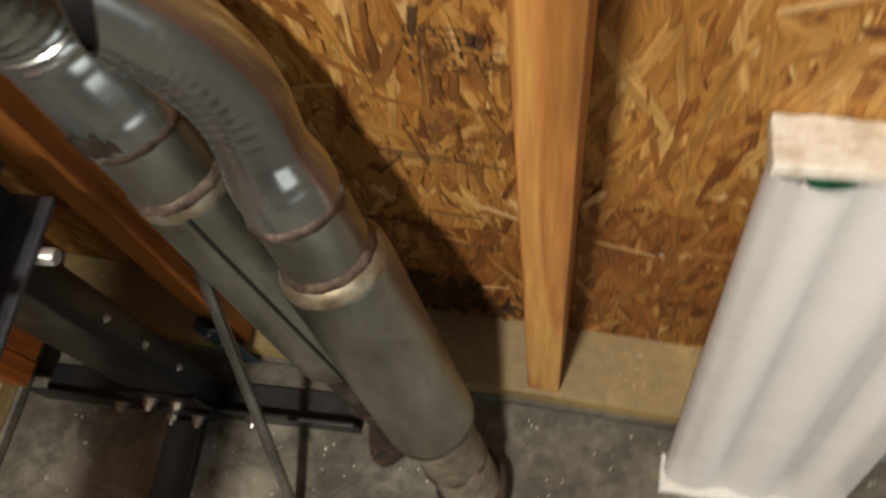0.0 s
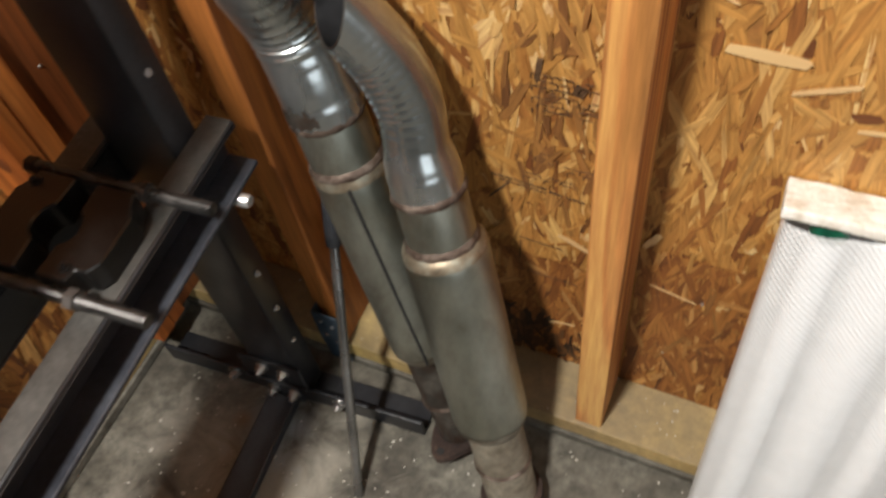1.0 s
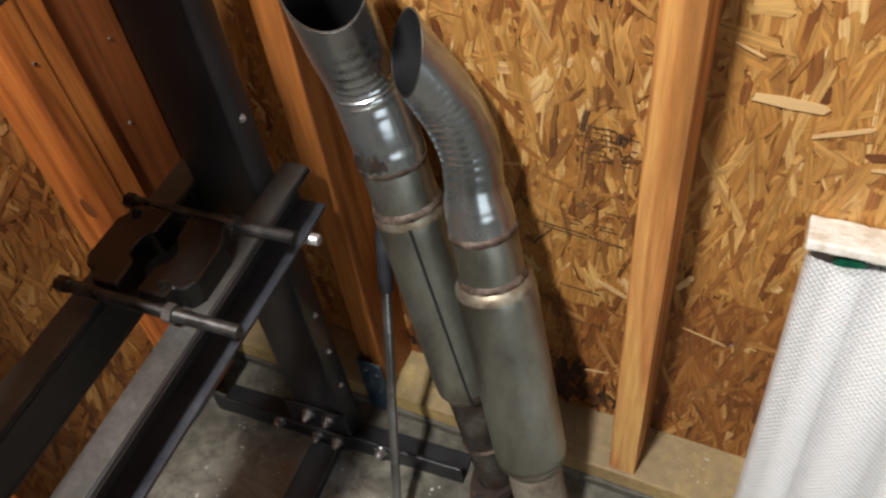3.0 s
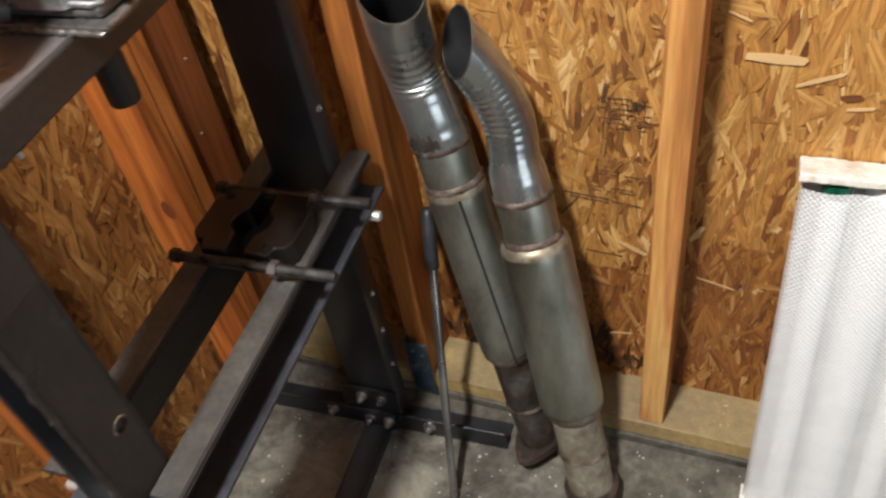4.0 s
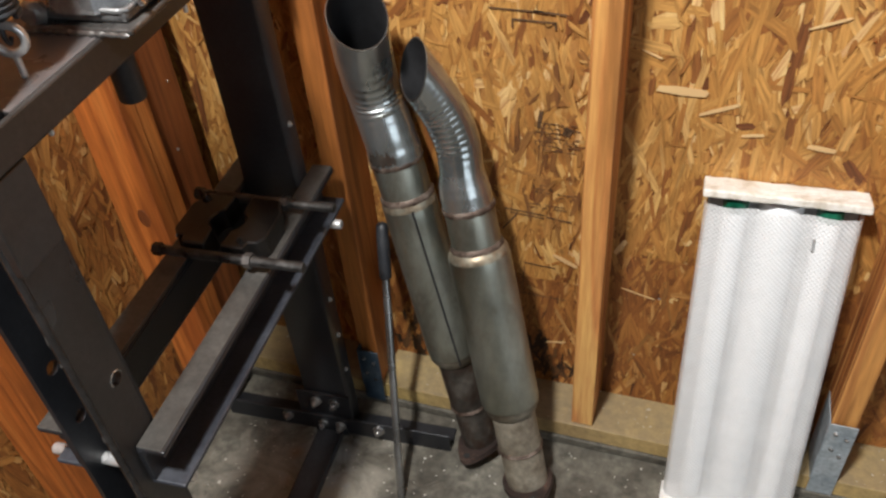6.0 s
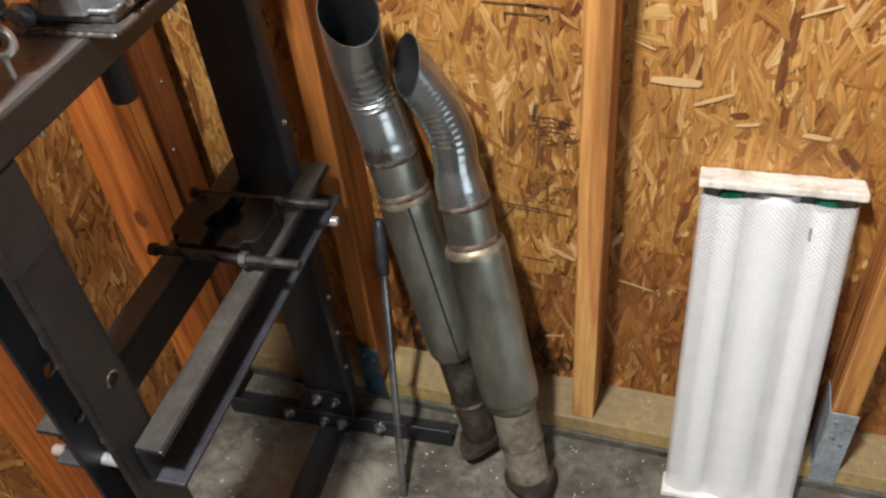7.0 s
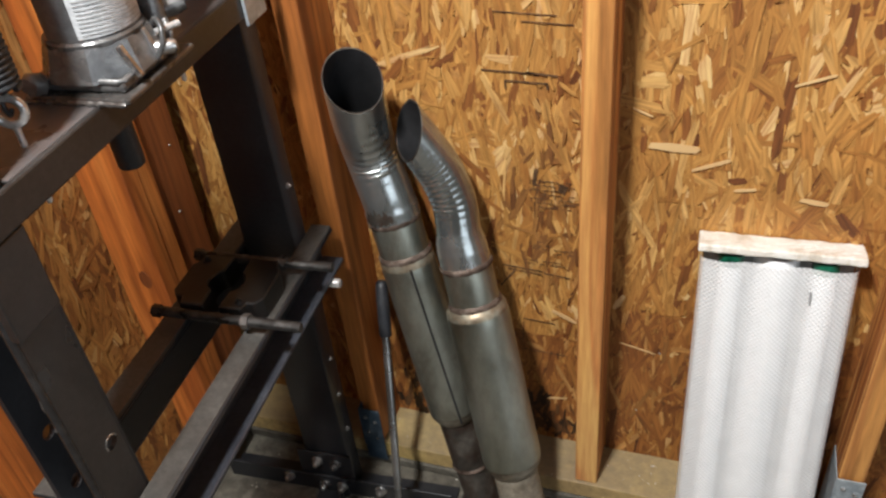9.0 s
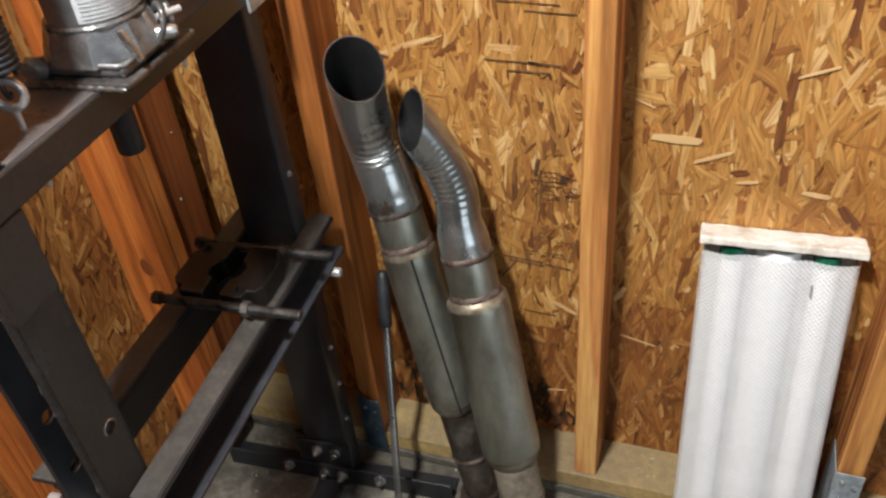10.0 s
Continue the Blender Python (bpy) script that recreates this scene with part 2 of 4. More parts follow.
M_WELD = speckled("heat_brown_weld", (0.055, 0.035, 0.026), (0.12, 0.085, 0.066), (0.24, 0.19, 0.155), 0.55, 0.5, big=60, fine=200, bumps=0.6)
M_HEAT = speckled("straw_heat_tint", (0.22, 0.165, 0.11), (0.3, 0.25, 0.18), (0.34, 0.33, 0.265), 0.5, 0.75, big=50, fine=120)
M_FOOT = speckled("brown_tinted_steel", (0.13, 0.105, 0.075), (0.19, 0.165, 0.125), (0.27, 0.25, 0.205), 0.45, 0.75, big=14, fine=90)
M_RUST = speckled("rusty_flange", (0.018, 0.011, 0.009), (0.036, 0.021, 0.016), (0.075, 0.046, 0.034), 0.8, 0.1, big=40, fine=160, bumps=0.6)
M_SOOT = speckled("soot", (0.006, 0.006, 0.007), (0.01, 0.01, 0.0115), (0.016, 0.016, 0.018), 0.8, big=20, fine=100)
M_RUBBER = speckled("black_rubber", (0.012, 0.013, 0.016), (0.02, 0.022, 0.026), (0.03, 0.032, 0.036), 0.5, big=30, fine=150)
M_BAR = speckled("grey_steel_bar", (0.2, 0.2, 0.193), (0.27, 0.267, 0.257), (0.36, 0.356, 0.345), 0.28, 0.85, big=12, fine=160, bumps=0.03, spread=0.05)
M_JACK = speckled("jack_grey_paint", (0.055, 0.055, 0.058), (0.08, 0.08, 0.083), (0.11, 0.11, 0.113), 0.33, 0.2, big=12, fine=120)
M_CAST = speckled("glossy_grey_casting", (0.07, 0.07, 0.071), (0.13, 0.13, 0.13), (0.22, 0.22, 0.22), 0.28, 0.45, big=26, fine=90, bumps=0.5)
M_LABEL = speckled("white_label", (0.42, 0.44, 0.46), (0.52, 0.54, 0.56), (0.6, 0.62, 0.63), 0.45, big=20, fine=120)
M_INK = speckled("dark_ink", (0.03, 0.03, 0.03), (0.045, 0.045, 0.045), (0.06, 0.06, 0.06), 0.6)
M_GREYINK = speckled("grey_ink", (0.2, 0.2, 0.2), (0.26, 0.26, 0.26), (0.32, 0.32, 0.32), 0.6)
M_STAMP = speckled("faded_stamp_ink", (0.05, 0.026, 0.012), (0.095, 0.048, 0.02), (0.17, 0.085, 0.034), 0.7, big=60, fine=200)
M_WHITE = speckled("white_enamel", (0.62, 0.61, 0.57), (0.74, 0.73, 0.7), (0.8, 0.79, 0.77), 0.35, big=10, fine=120, bumps=0.06)
M_CHIPPED = speckled("chipped_white_cap", (0.58, 0.52, 0.43), (0.76, 0.73, 0.67), (0.82, 0.8, 0.76), 0.5, big=30, fine=150, bumps=0.3)
M_REFLECT = speckled("grey_reflector", (0.3, 0.3, 0.298), (0.36, 0.36, 0.357), (0.42, 0.42, 0.417), 0.35, big=8, fine=90)
M_TUBE = speckled("white_tube_glass", (0.88, 0.89, 0.9), (0.9, 0.91, 0.92), (0.92, 0.93, 0.94), 0.25, big=8, fine=60, bumps=0.02)
M_GREEN = speckled("green_tube_end", (0.0, 0.05, 0.026), (0.003, 0.09, 0.048), (0.008, 0.13, 0.07), 0.4, big=30, fine=100)
M_DRYWALL = speckled("plain_wall_board", (0.16, 0.145, 0.125), (0.2, 0.185, 0.16), (0.25, 0.23, 0.2), 0.8)
M_CHIPSTUFF = speckled("pale_grit", (0.3, 0.27, 0.22), (0.46, 0.43, 0.37), (0.66, 0.63, 0.57), 0.8, big=80, fine=200)
M_DARKGROOVE = speckled("dark_groove", (0.01, 0.01, 0.01), (0.016, 0.016, 0.016), (0.024, 0.024, 0.022), 0.7)


def lens_material():
    """Clear prismatic acrylic: part diffuse, part see-through, with a fine diamond relief."""
    m, nt, b = nodes_of("prismatic_acrylic")
    b.inputs["Base Color"].default_value = (0.97, 0.97, 0.965, 1)
    b.inputs["Roughness"].default_value = 0.28
    n = noise_of(nt, coords(nt), 14, 4)
    r = add(nt, "ShaderNodeMapRange", **{"From Min": 0.3, "From Max": 0.7, "To Min": 0.55, "To Max": 0.64})
    nt.links.new(n, r.inputs[0])
    nt.links.new(r.outputs[0], b.inputs["Alpha"])
    heights = []
    for a in (45, -45):
        w = add(nt, "ShaderNodeTexWave", Scale=62.0, Distortion=0.0)
        nt.links.new(coords(nt, (1, 1, 1), (0, radians(a), 0)), w.inputs["Vector"])
        heights.append(w.outputs[0])
    s = add(nt, "ShaderNodeMath", op="ADD")
    nt.links.new(heights[0], s.inputs[0])
    nt.links.new(heights[1], s.inputs[1])
    bump(nt, b, s.outputs[0], 0.4, 0.0018)
    return m


M_LENS = lens_material()

# ---------------------------------------------------------------- mesh helpers


def finish(name, bm, material, smooth=False):
    bmesh.ops.recalc_face_normals(bm, faces=bm.faces)
    me = bpy.data.meshes.new(name)
    bm.to_mesh(me)
    bm.free()
    me.materials.append(material)
    if smooth:
        for p in me.polygons:
            p.use_smooth = True
        me.set_sharp_from_angle(angle=radians(42))
    return me


def part(name, bm, material, parent=None, label="", smooth=False):
    ob = new(name, finish(name, bm, material, smooth))
    if parent is not None:
        ob.parent = parent
    return tagged(ob, label)


def holder(name, m, label, category, group="", kind=""):
    ob = new(name)
    ob.empty_display_size = 0.05
    ob.matrix_world = m
    return tagged(ob, label, category, group, kind)


def block(x0, x1, y0, y1, z0, z1, bevel=0.0015, bm=None):
    bm = bm or bmesh.new()
    made = bmesh.ops.create_cube(bm, size=1.0, matrix=Matrix.Translation(((x0 + x1) / 2, (y0 + y1) / 2, (z0 + z1) / 2)) @ Matrix.Diagonal((x1 - x0, y1 - y0, z1 - z0, 1)))
    if bevel:
        edges = {e for v in made["verts"] for e in v.link_edges}
        bmesh.ops.bevel(bm, geom=list(edges), offset=bevel, segments=2, affect="EDGES", profile=0.5)
    return bm


def frames_along(pts):
    pts = [Vector(p) for p in pts]
    tang = []
    for i in range(len(pts)):
        a, b = pts[max(i - 1, 0)], pts[min(i + 1, len(pts) - 1)]
        tang.append((b - a).normalized())
    u = tang[0].orthogonal().normalized()
    out = []
    for p, t in zip(pts, tang):
        u = (u - t * u.dot(t)).normalized()
        out.append((p, t, u, t.cross(u)))
    return out


def sweep(pts, radii, seg=28, caps=True, cut=None, bm=None, ripple=None):
    """A round tube along pts. cut: the normal of a slash cut at its end. ripple: a function of (index, radial direction)."""
    bm = bm or bmesh.new()
    rings = []
    fr = frames_along(pts)
    for i, (p, t, u, w) in enumerate(fr):
        r = radii if isinstance(radii, (int, float)) else radii[i]
        ring = []
        for k in range(seg):
            a = 2 * math.pi * k / seg
            d = u * math.cos(a) + w * math.sin(a)
            q = p + d * (r + (ripple(i, d) if ripple else 0))
            if cut is not None:
                past = (q - fr[-1][0]).dot(cut)
                if past > 0 or i == len(fr) - 1:
                    q = q - fr[-1][1] * (past / fr[-1][1].dot(cut))
            ring.append(bm.verts.new(q))
        rings.append(ring)
    for a, b in zip(rings, rings[1:]):
        for k in range(seg):
            bm.faces.new((a[k], a[(k + 1) % seg], b[(k + 1) % seg], b[k]))
    if caps:
        bm.faces.new(rings[0][::-1])
        bm.faces.new(rings[-1])
    return bm


def curve_points(keys, n):
    """Points on a smooth curve through keys."""
    keys = [Vector(k) for k in keys]
    out = []
    for i in range(len(keys) - 1):
        p0, p1, p2, p3 = keys[max(i - 1, 0)], keys[i], keys[i + 1], keys[min(i + 2, len(keys) - 1)]
        for k in range(n):
            t = k / n
            out.append(0.5 * (2 * p1 + (p2 - p0) * t + (2 * p0 - 5 * p1 + 4 * p2 - p3) * t * t + (3 * p1 - p0 - 3 * p2 + p3) * t ** 3))
    out.append(keys[-1])
    return out


def hex_bolt(parent, place, axis, size=0.008, length=0.006, name="bolt", material=None, label=""):
    """A hexagon head on a washer, with a domed end; axis points out of the surface."""
    bm = bmesh.new()
    p, a = Vector(place), Vector(axis).normalized()
    q = a.to_track_quat("Z", "Y").to_matrix().to_4x4()
    m = Matrix.Translation(p) @ q
    bmesh.ops.create_cone(bm, cap_ends=True, segments=20, radius1=size * 1.35, radius2=size * 1.35, depth=0.0016, matrix=m @ Matrix.Translation((0, 0, 0.0008)))
    bmesh.ops.create_cone(bm, cap_ends=True, segments=6, radius1=size, radius2=size * 0.93, depth=length, matrix=m @ Matrix.Translation((0, 0, 0.0016 + length / 2)))
    bmesh.ops.create_cone(bm, cap_ends=True, segments=14, radius1=size * 0.55, radius2=size * 0.42, depth=length * 0.8, matrix=m @ Matrix.Translation((0, 0, 0.0016 + length * 1.3)))
    return part(name, bm, material or M_ZINC, parent, label)


# ---------------------------------------------------------------- setting
LEFT = -0.739
TOP = 2.44
bm = bmesh.new()
bmesh.ops.create_grid(bm, x_segments=60, y_segments=60, size=0.5, matrix=Matrix.Translation((1.4, -2.4, FLOOR)) @ Matrix.Diagonal((4.6, 5.2, 1, 1)))
floor = tagged(part("floor", bm, M_CONCRETE), "stained grey concrete garage floor with pale grit", "floor", kind="structure")
tagged(part("foundation_curb", block(LEFT, 3.6, -0.099, 0.0, FLOOR + 0.001, 0.0, 0.003), M_CONCRETE), "low rough concrete edge below the sill", "curb", kind="structure")
tagged(part("ceiling", block(LEFT - 0.1, 3.7, -5.0, 0.1, TOP, TOP + 0.1, 0), M_DRYWALL), "plain ceiling out of view", "ceiling", kind="structure")
tagged(part("wall_east", block(3.6, 3.7, -4.9, 0.1, FLOOR, TOP, 0), M_DRYWALL), "plain wall out of view", "wall", kind="structure")
tagged(part("wall_south", block(LEFT - 0.1, 3.7, -5.0, -4.9, FLOOR, TOP, 0), M_DRYWALL), "plain wall out of view", "wall", kind="structure")
wall_north = tagged(part("wall_north", block(LEFT - 0.012, 3.6, 0.0, 0.1, FLOOR, TOP, 0), M_BOARD), "honey-coloured strand board sheathing between studs", "wall", kind="structure")
wall_west = tagged(part("wall_west", block(LEFT - 0.1, LEFT, -4.9, -0.0005, FLOOR, TOP, 0), M_BOARD), "honey-coloured strand board sheathing between studs", "wall", kind="structure")


def flakes(name, parent, count, width, height, place, seed, label, material=None, spread=None, size=1.0):
    """Thin wood strands pressed flat on a board, in local x (along), z (up) and -y (out)."""
    rng = np.random.default_rng(seed)
    verts, faces, grain = [], [], []
    for i in range(count):
        long = rng.uniform(0.04, 0.13) * rng.choice([0.5, 1.0, 1.15])
        wide = rng.uniform(0.005, 0.030) * (1 - 0.5 * i / count)
        a = rng.normal(0, 0.3) if rng.random() < 0.84 else rng.uniform(-1.57, 1.57)
        cx, cz = rng.uniform(0, width), rng.uniform(0, height)
        if spread:
            cx, cz = rng.normal(width / 2, width * 0.2), rng.normal(height / 2, height * 0.2)
            long, wide = long * spread, wide * spread
        long, wide = long * size, wide * size ** 0.5
        out = (0.0022 if spread or size < 1 else 0.0004) + 0.0016 * i / count + rng.uniform(0, 0.0002)
        lift = rng.uniform(-0.0006, 0.0010)
        j = rng.uniform(0.55, 1.0, 8)
        e = 0.5 - rng.uniform(0.0, 0.14, 6)
        outline = [(-0.5 * wide * j[0], -e[0] * long), (-0.12 * wide, -0.5 * long), (0.05 * wide, -e[1] * long), (0.3 * wide, -0.5 * long * j[6]), (0.5 * wide * j[1], -e[2] * long * j[4]),
                   (0.54 * wide * j[5], -0.1 * long), (0.48 * wide * j[2], e[3] * long * 0.9), (0.22 * wide, 0.5 * long), (0.04 * wide, e[4] * long),
                   (-0.2 * wide, 0.49 * long * j[7]), (-0.45 * wide * j[3], e[5] * long), (-0.5 * wide, 0.05 * long)]
        c, s = math.cos(a), math.sin(a)
        base = len(verts)
        for u, v in outline:
            x, z = cx + u * c - v * s, cz + u * s + v * c
            x, z = min(max(x, 0.0), width), min(max(z, 0.0), height)
            verts.append((x, -(out + max(lift, 0) * (v / long + 0.5)), z))
        faces.append(tuple(range(base, base + len(outline))))
        grain.extend((u + 0.37 * i, v + 0.61 * i) for u, v in outline)
    me = bpy.data.meshes.new(name)
    me.from_pydata(verts, [], faces)
    layer = me.uv_layers.new(name="grain")
    layer.data.foreach_set("uv", np.array(grain, dtype=np.float32).ravel())
    me.materials.append(material or M_FLAKE)
    ob = new(name, me)
    ob.parent = parent
    ob.matrix_world = place
    return tagged(ob, label, kind="stuff")


flakes("wood_strands", wall_north, 15000, 2.1, 1.7, pose(LEFT, 0, 0), 3, "overlapping pale and brown wood strands")
flakes("wood_strands", wall_west, 8000, 1.6, 1.7, pose(LEFT, -1.6, 0, 0, 0, 90), 5, "overlapping orange and brown wood strands, darkened for the wall's shade", M_FLAKE_SHADED)

flakes("lower_board_strands", wall_north, 2600, 0.86, 0.385, pose(0.04, -0.0014, 0), 31, "redder strands of the lower board", M_FLAKE_LOW)
flakes("lower_board_strands", wall_north, 1100, 0.40, 0.3, pose(-0.40, -0.0014, 0), 32, "redder strands of the lower board", M_FLAKE_LOW)
flakes("wood_slivers", wall_north, 2600, 2.1, 1.7, pose(LEFT, 0, 0), 21, "short broken slivers of wood", None, None, 0.3)
flakes("wood_slivers", wall_west, 1300, 1.6, 1.7, pose(LEFT, -1.6, 0, 0, 0, 90), 22, "short broken slivers of wood", None, None, 0.3)
flakes("brown_strands", wall_north, 70, 0.17, 0.5, pose(-0.15, 0, 0.28), 8, "weathered brown wood strands", M_FLAKE_DARK, 0.62)
flakes("brown_strands", wall_north, 60, 0.26, 0.4, pose(0.045, 0, 0.04), 9, "weathered brown wood strands", M_FLAKE_DARK, 0.7)
flakes("damp_strands", wall_north, 420, 0.38, 0.17, pose(-0.38, -0.0022, 0.006), 12, "damp-stained strands near the sill, darkened further for the pipes' shadow", M_FLAKE_STAIN_SHADOW, 0.62)

def strand(x, z, long, wide, turn):
    """One pale sliver that lies on top of the board."""
    bm = bmesh.new()
    outline = [(-0.5, -0.3), (-0.46, 0.35), (-0.1, 0.5), (0.42, 0.4), (0.5, 0.1), (0.44, -0.42), (0.0, -0.5)]
    vs = [bm.verts.new((u * long, 0, v * wide)) for u, v in outline]
    face = bm.faces.new(vs)
    bmesh.ops.extrude_face_region(bm, geom=[face])
    for v in vs:
        v.co.y -= 0.0006
    bmesh.ops.transform(bm, matrix=Matrix.Translation((x, -0.0042, z)) @ Matrix.Rotation(radians(turn), 4, "Y"), verts=bm.verts)
    return part("pale_strand", bm, M_FLAKE_PALE, wall_north, "pale loose wood strand")


for spot in ((0.112, 0.690, 0.068, 0.013, 1), (0.162, 0.667, 0.055, 0.006, -24), (0.298, 0.624, 0.037, 0.008, 5), (0.068, 0.74, 0.03, 0.003, 22), (-0.037, 0.351, 0.047, 0.008, 26),
             (-0.06, 0.147, 0.06, 0.004, -12), (0.085, 0.305, 0.06, 0.003, 14), (0.27, 0.80, 0.05, 0.004, -22), (0.21, 0.633, 0.03, 0.005, -10), (0.05, 0.40, 0.035, 0.009, -64)):
    strand(*spot)


def stud(x0, x1, y0, y1, z0, z1, material, label):
    bm = block(x0, x1, y0, y1, z0, z1, 0.0025)
    return tagged(part("wall_stud", bm, material), label, "stud", "wall studs", "structure")


SILL = 0.038
for x in (-0.4064, 0.0, 0.4064, 0.8128, 1.2192):
    red = x < -0.1
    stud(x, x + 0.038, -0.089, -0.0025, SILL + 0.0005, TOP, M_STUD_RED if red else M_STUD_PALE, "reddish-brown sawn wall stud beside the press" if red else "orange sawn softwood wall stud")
for y in (-0.197, -0.9515, -1.358):
    stud(LEFT + 0.0025, -0.65, y, y + 0.034, SILL + 0.0005, TOP, M_STUD, "orange sawn softwood stud with a knot")
stud(LEFT + 0.0025, -0.65, -0.545, -0.507, SILL + 0.0005, TOP, M_STUD, "orange sawn softwood wall stud")
stud(LEFT + 0.0025, -0.652, -0.1625, -0.1315, SILL + 0.0005, TOP, M_STUD, "orange sawn stud doubled against its neighbour")
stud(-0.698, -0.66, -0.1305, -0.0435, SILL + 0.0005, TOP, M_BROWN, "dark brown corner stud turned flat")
sill_n = tagged(part("sill_plate", block(-0.688, 3.6, -0.094, -0.0025, 0.0005, SILL, 0.002), M_PLATE), "dusty yellow sill plate under the studs", "sill plate", kind="structure")
sill_w = tagged(part("sill_plate", block(LEFT + 0.0025, -0.69, -4.9, -0.0025, 0.0005, SILL, 0.002), M_PLATE), "dusty yellow sill plate under the studs", "sill plate", kind="structure")
tagged(part("foundation_curb", block(LEFT, -0.685, -4.9, -0.1, FLOOR + 0.001, 0.0, 0.003), M_CONCRETE), "low rough concrete edge below the sill", "curb", kind="structure")


def strap(x, y, material, label, high):
    """A folded metal strap at the foot of a stud."""
    base = holder("stud_bracket", pose(x, y, SILL), label, "bracket")
    part("front_plate", block(-0.001, 0.039, -0.0085, -0.0062, -0.036, high, 0.0006), material, base)
    part("side_plate", block(-0.003, -0.0012, -0.0085, 0.06, 0.0008, high, 0.0006), material, base)
    for k, (u, z) in enumerate(((0.01, high - 0.02), (0.028, high - 0.03), (0.012, high - 0.06), (0.027, high - 0.075))):
        hex_bolt(base, (u, -0.0085, z), (0, -1, 0), 0.0028, 0.0014, "screw")
    return base


strap(-0.399, -0.098, M_BLUE, "blue-grey steel strap screwed to the reddish stud's foot", 0.102)
strap(0.4064, -0.089, M_GALV, "galvanised steel strap at the foot of a stud", 0.148)

# ink left on the sheathing
def stamp(lines, label):
    bm = bmesh.new()
    for x, z, w, h, a in lines:
        m = Matrix.Translation((x, -0.0036, z)) @ Matrix.Rotation(radians(a), 4, "Y")
        bmesh.ops.create_cube(bm, size=1.0, matrix=m @ Matrix.Diagonal((w, 0.0004, h, 1)))
    return part("ink_stamp", bm, M_STAMP, wall_north, label)


stamp([(-0.118, 0.7865, 0.07, 0.0022, 1), (-0.068, 0.7855, 0.045, 0.003, 4), (-0.09, 0.7725, 0.06, 0.0026, 1), (-0.12, 0.767, 0.0022, 0.013, 0), (-0.061, 0.768, 0.0024, 0.011, 0)], "faded black double line")
stamp([(-0.103, 0.443, 0.07, 0.0024, 4), (-0.1, 0.4365, 0.06, 0.0018, 4), (-0.05, 0.436, 0.043, 0.0028, 6), (-0.131, 0.4175, 0.043, 0.0026, -55)], "black printed lines with a slanting stroke")
stamp([(-0.08, 0.3315, 0.055, 0.0018, 3), (-0.072, 0.26, 0.08, 0.0018, 2), (-0.108, 0.30, 0.0014, 0.05, 4)], "thin black printed lines")
stamp([(-0.09, 0.87, 0.085, 0.0016, 2), (-0.06, 0.858, 0.07, 0.0016, 2)], "faded black double line")
rng = random.Random(4)


def printed_grid(x, z, cols, rows, cell, label):
    """A worn print of small staggered boxes, some of their sides missing."""
    lines = []
    for r in range(rows):
        for c in range(cols):
            cx, cz = x + (c + 0.5 * (r % 2)) * cell, z - r * cell * 0.75
            if rng.random() < 0.72:
                lines.append((cx, cz, cell * rng.uniform(0.7, 1.0), 0.0013, rng.uniform(-1, 5)))
            if rng.random() < 0.62:
                lines.append((cx - cell / 2, cz - cell * 0.37, 0.0012, cell * 0.7, rng.uniform(-3, 5)))
    return stamp(lines, label)


printed_grid(-0.083, 0.614, 6, 7, 0.0105, "worn black print of small boxes")
printed_grid(-0.086, 0.50, 3, 3, 0.009, "worn black print of small boxes")
printed_grid(-0.05, 0.487, 4, 2, 0.009, "worn black print of small boxes")
printed_grid(-0.1, 0.462, 8, 2, 0.008, "worn black row of print")
stamp([(-0.081, 0.62, 0.006, 0.03, 8), (-0.04, 0.603, 0.012, 0.016, 20)], "dark ink smear")

# ---------------------------------------------------------------- shop press
PRESS = pose(-0.41, -0.39, FLOOR, 0, 0, 3.5)
press = holder("shop_press", PRESS, "black and brown-grey steel shop press standing on the floor", "shop press")


HIGH = 1.45


def holed_flange(x0, x1, y0, y1, z0, z1, holes, r=0.0085, n=20):
    """A flat upright flange, thickness along x, drilled through at holes (y, z)."""
    bm = bmesh.new()

    def band(za, zb):
        block(x0, x1, y0, y1, za, zb, 0, bm)

    z = z0
    for hy, hz in sorted(holes, key=lambda h: h[1]):
        h = 0.016
        band(z, hz - h)
        rings = []
        for x in (x0, x1):
            inner, outer = [], []
            for k in range(n):
                a = 2 * math.pi * k / n + math.pi / 4
                c, q = math.cos(a), math.sin(a)
                inner.append(bm.verts.new((x, hy + r * c, hz + r * q)))
                m = max(abs(c), abs(q))
                oy = (y1 - hy) if c > 0 else (hy - y0)
                outer.append(bm.verts.new((x, hy + oy * c / m, hz + h * q / m)))
            rings.append((inner, outer))
        (ia, oa), (ib, ob) = rings
        for k in range(n):
            l = (k + 1) % n
            bm.faces.new((ia[k], ia[l], oa[l], oa[k]))
            bm.faces.new((ib[l], ib[k], ob[k], ob[l]))
            bm.faces.new((ia[l], ia[k], ib[k], ib[l]))
            bm.faces.new((oa[k], oa[l], ob[l], ob[k]))
        z = hz + h
    band(z, z1)
    return bm


HOLE_ROW = [(-0.222, 0.597), (-0.222, 0.677)]
# One paint in two tones: room reflections lighten the outer flange's colour.
near = part("upright", block(-0.0595, 0.023, -0.2085, -0.203, 0.048, HIGH, 0.0015), M_BLACK, press, "dark painted channel upright, open towards the front", True)
part("flange", holed_flange(0.0175, 0.0235, -0.262, -0.2088, 0.048, HIGH, [(-0.2235, 0.6805), (-0.222, 0.44)]), M_LITPAINT, near, "black flange with drilled holes, toned brown-grey for room reflections")
part("flange", holed_flange(-0.06, -0.054, -0.2475, -0.2088, 0.048, HIGH, HOLE_ROW), M_BLACK, near, "black inner flange with drilled holes")
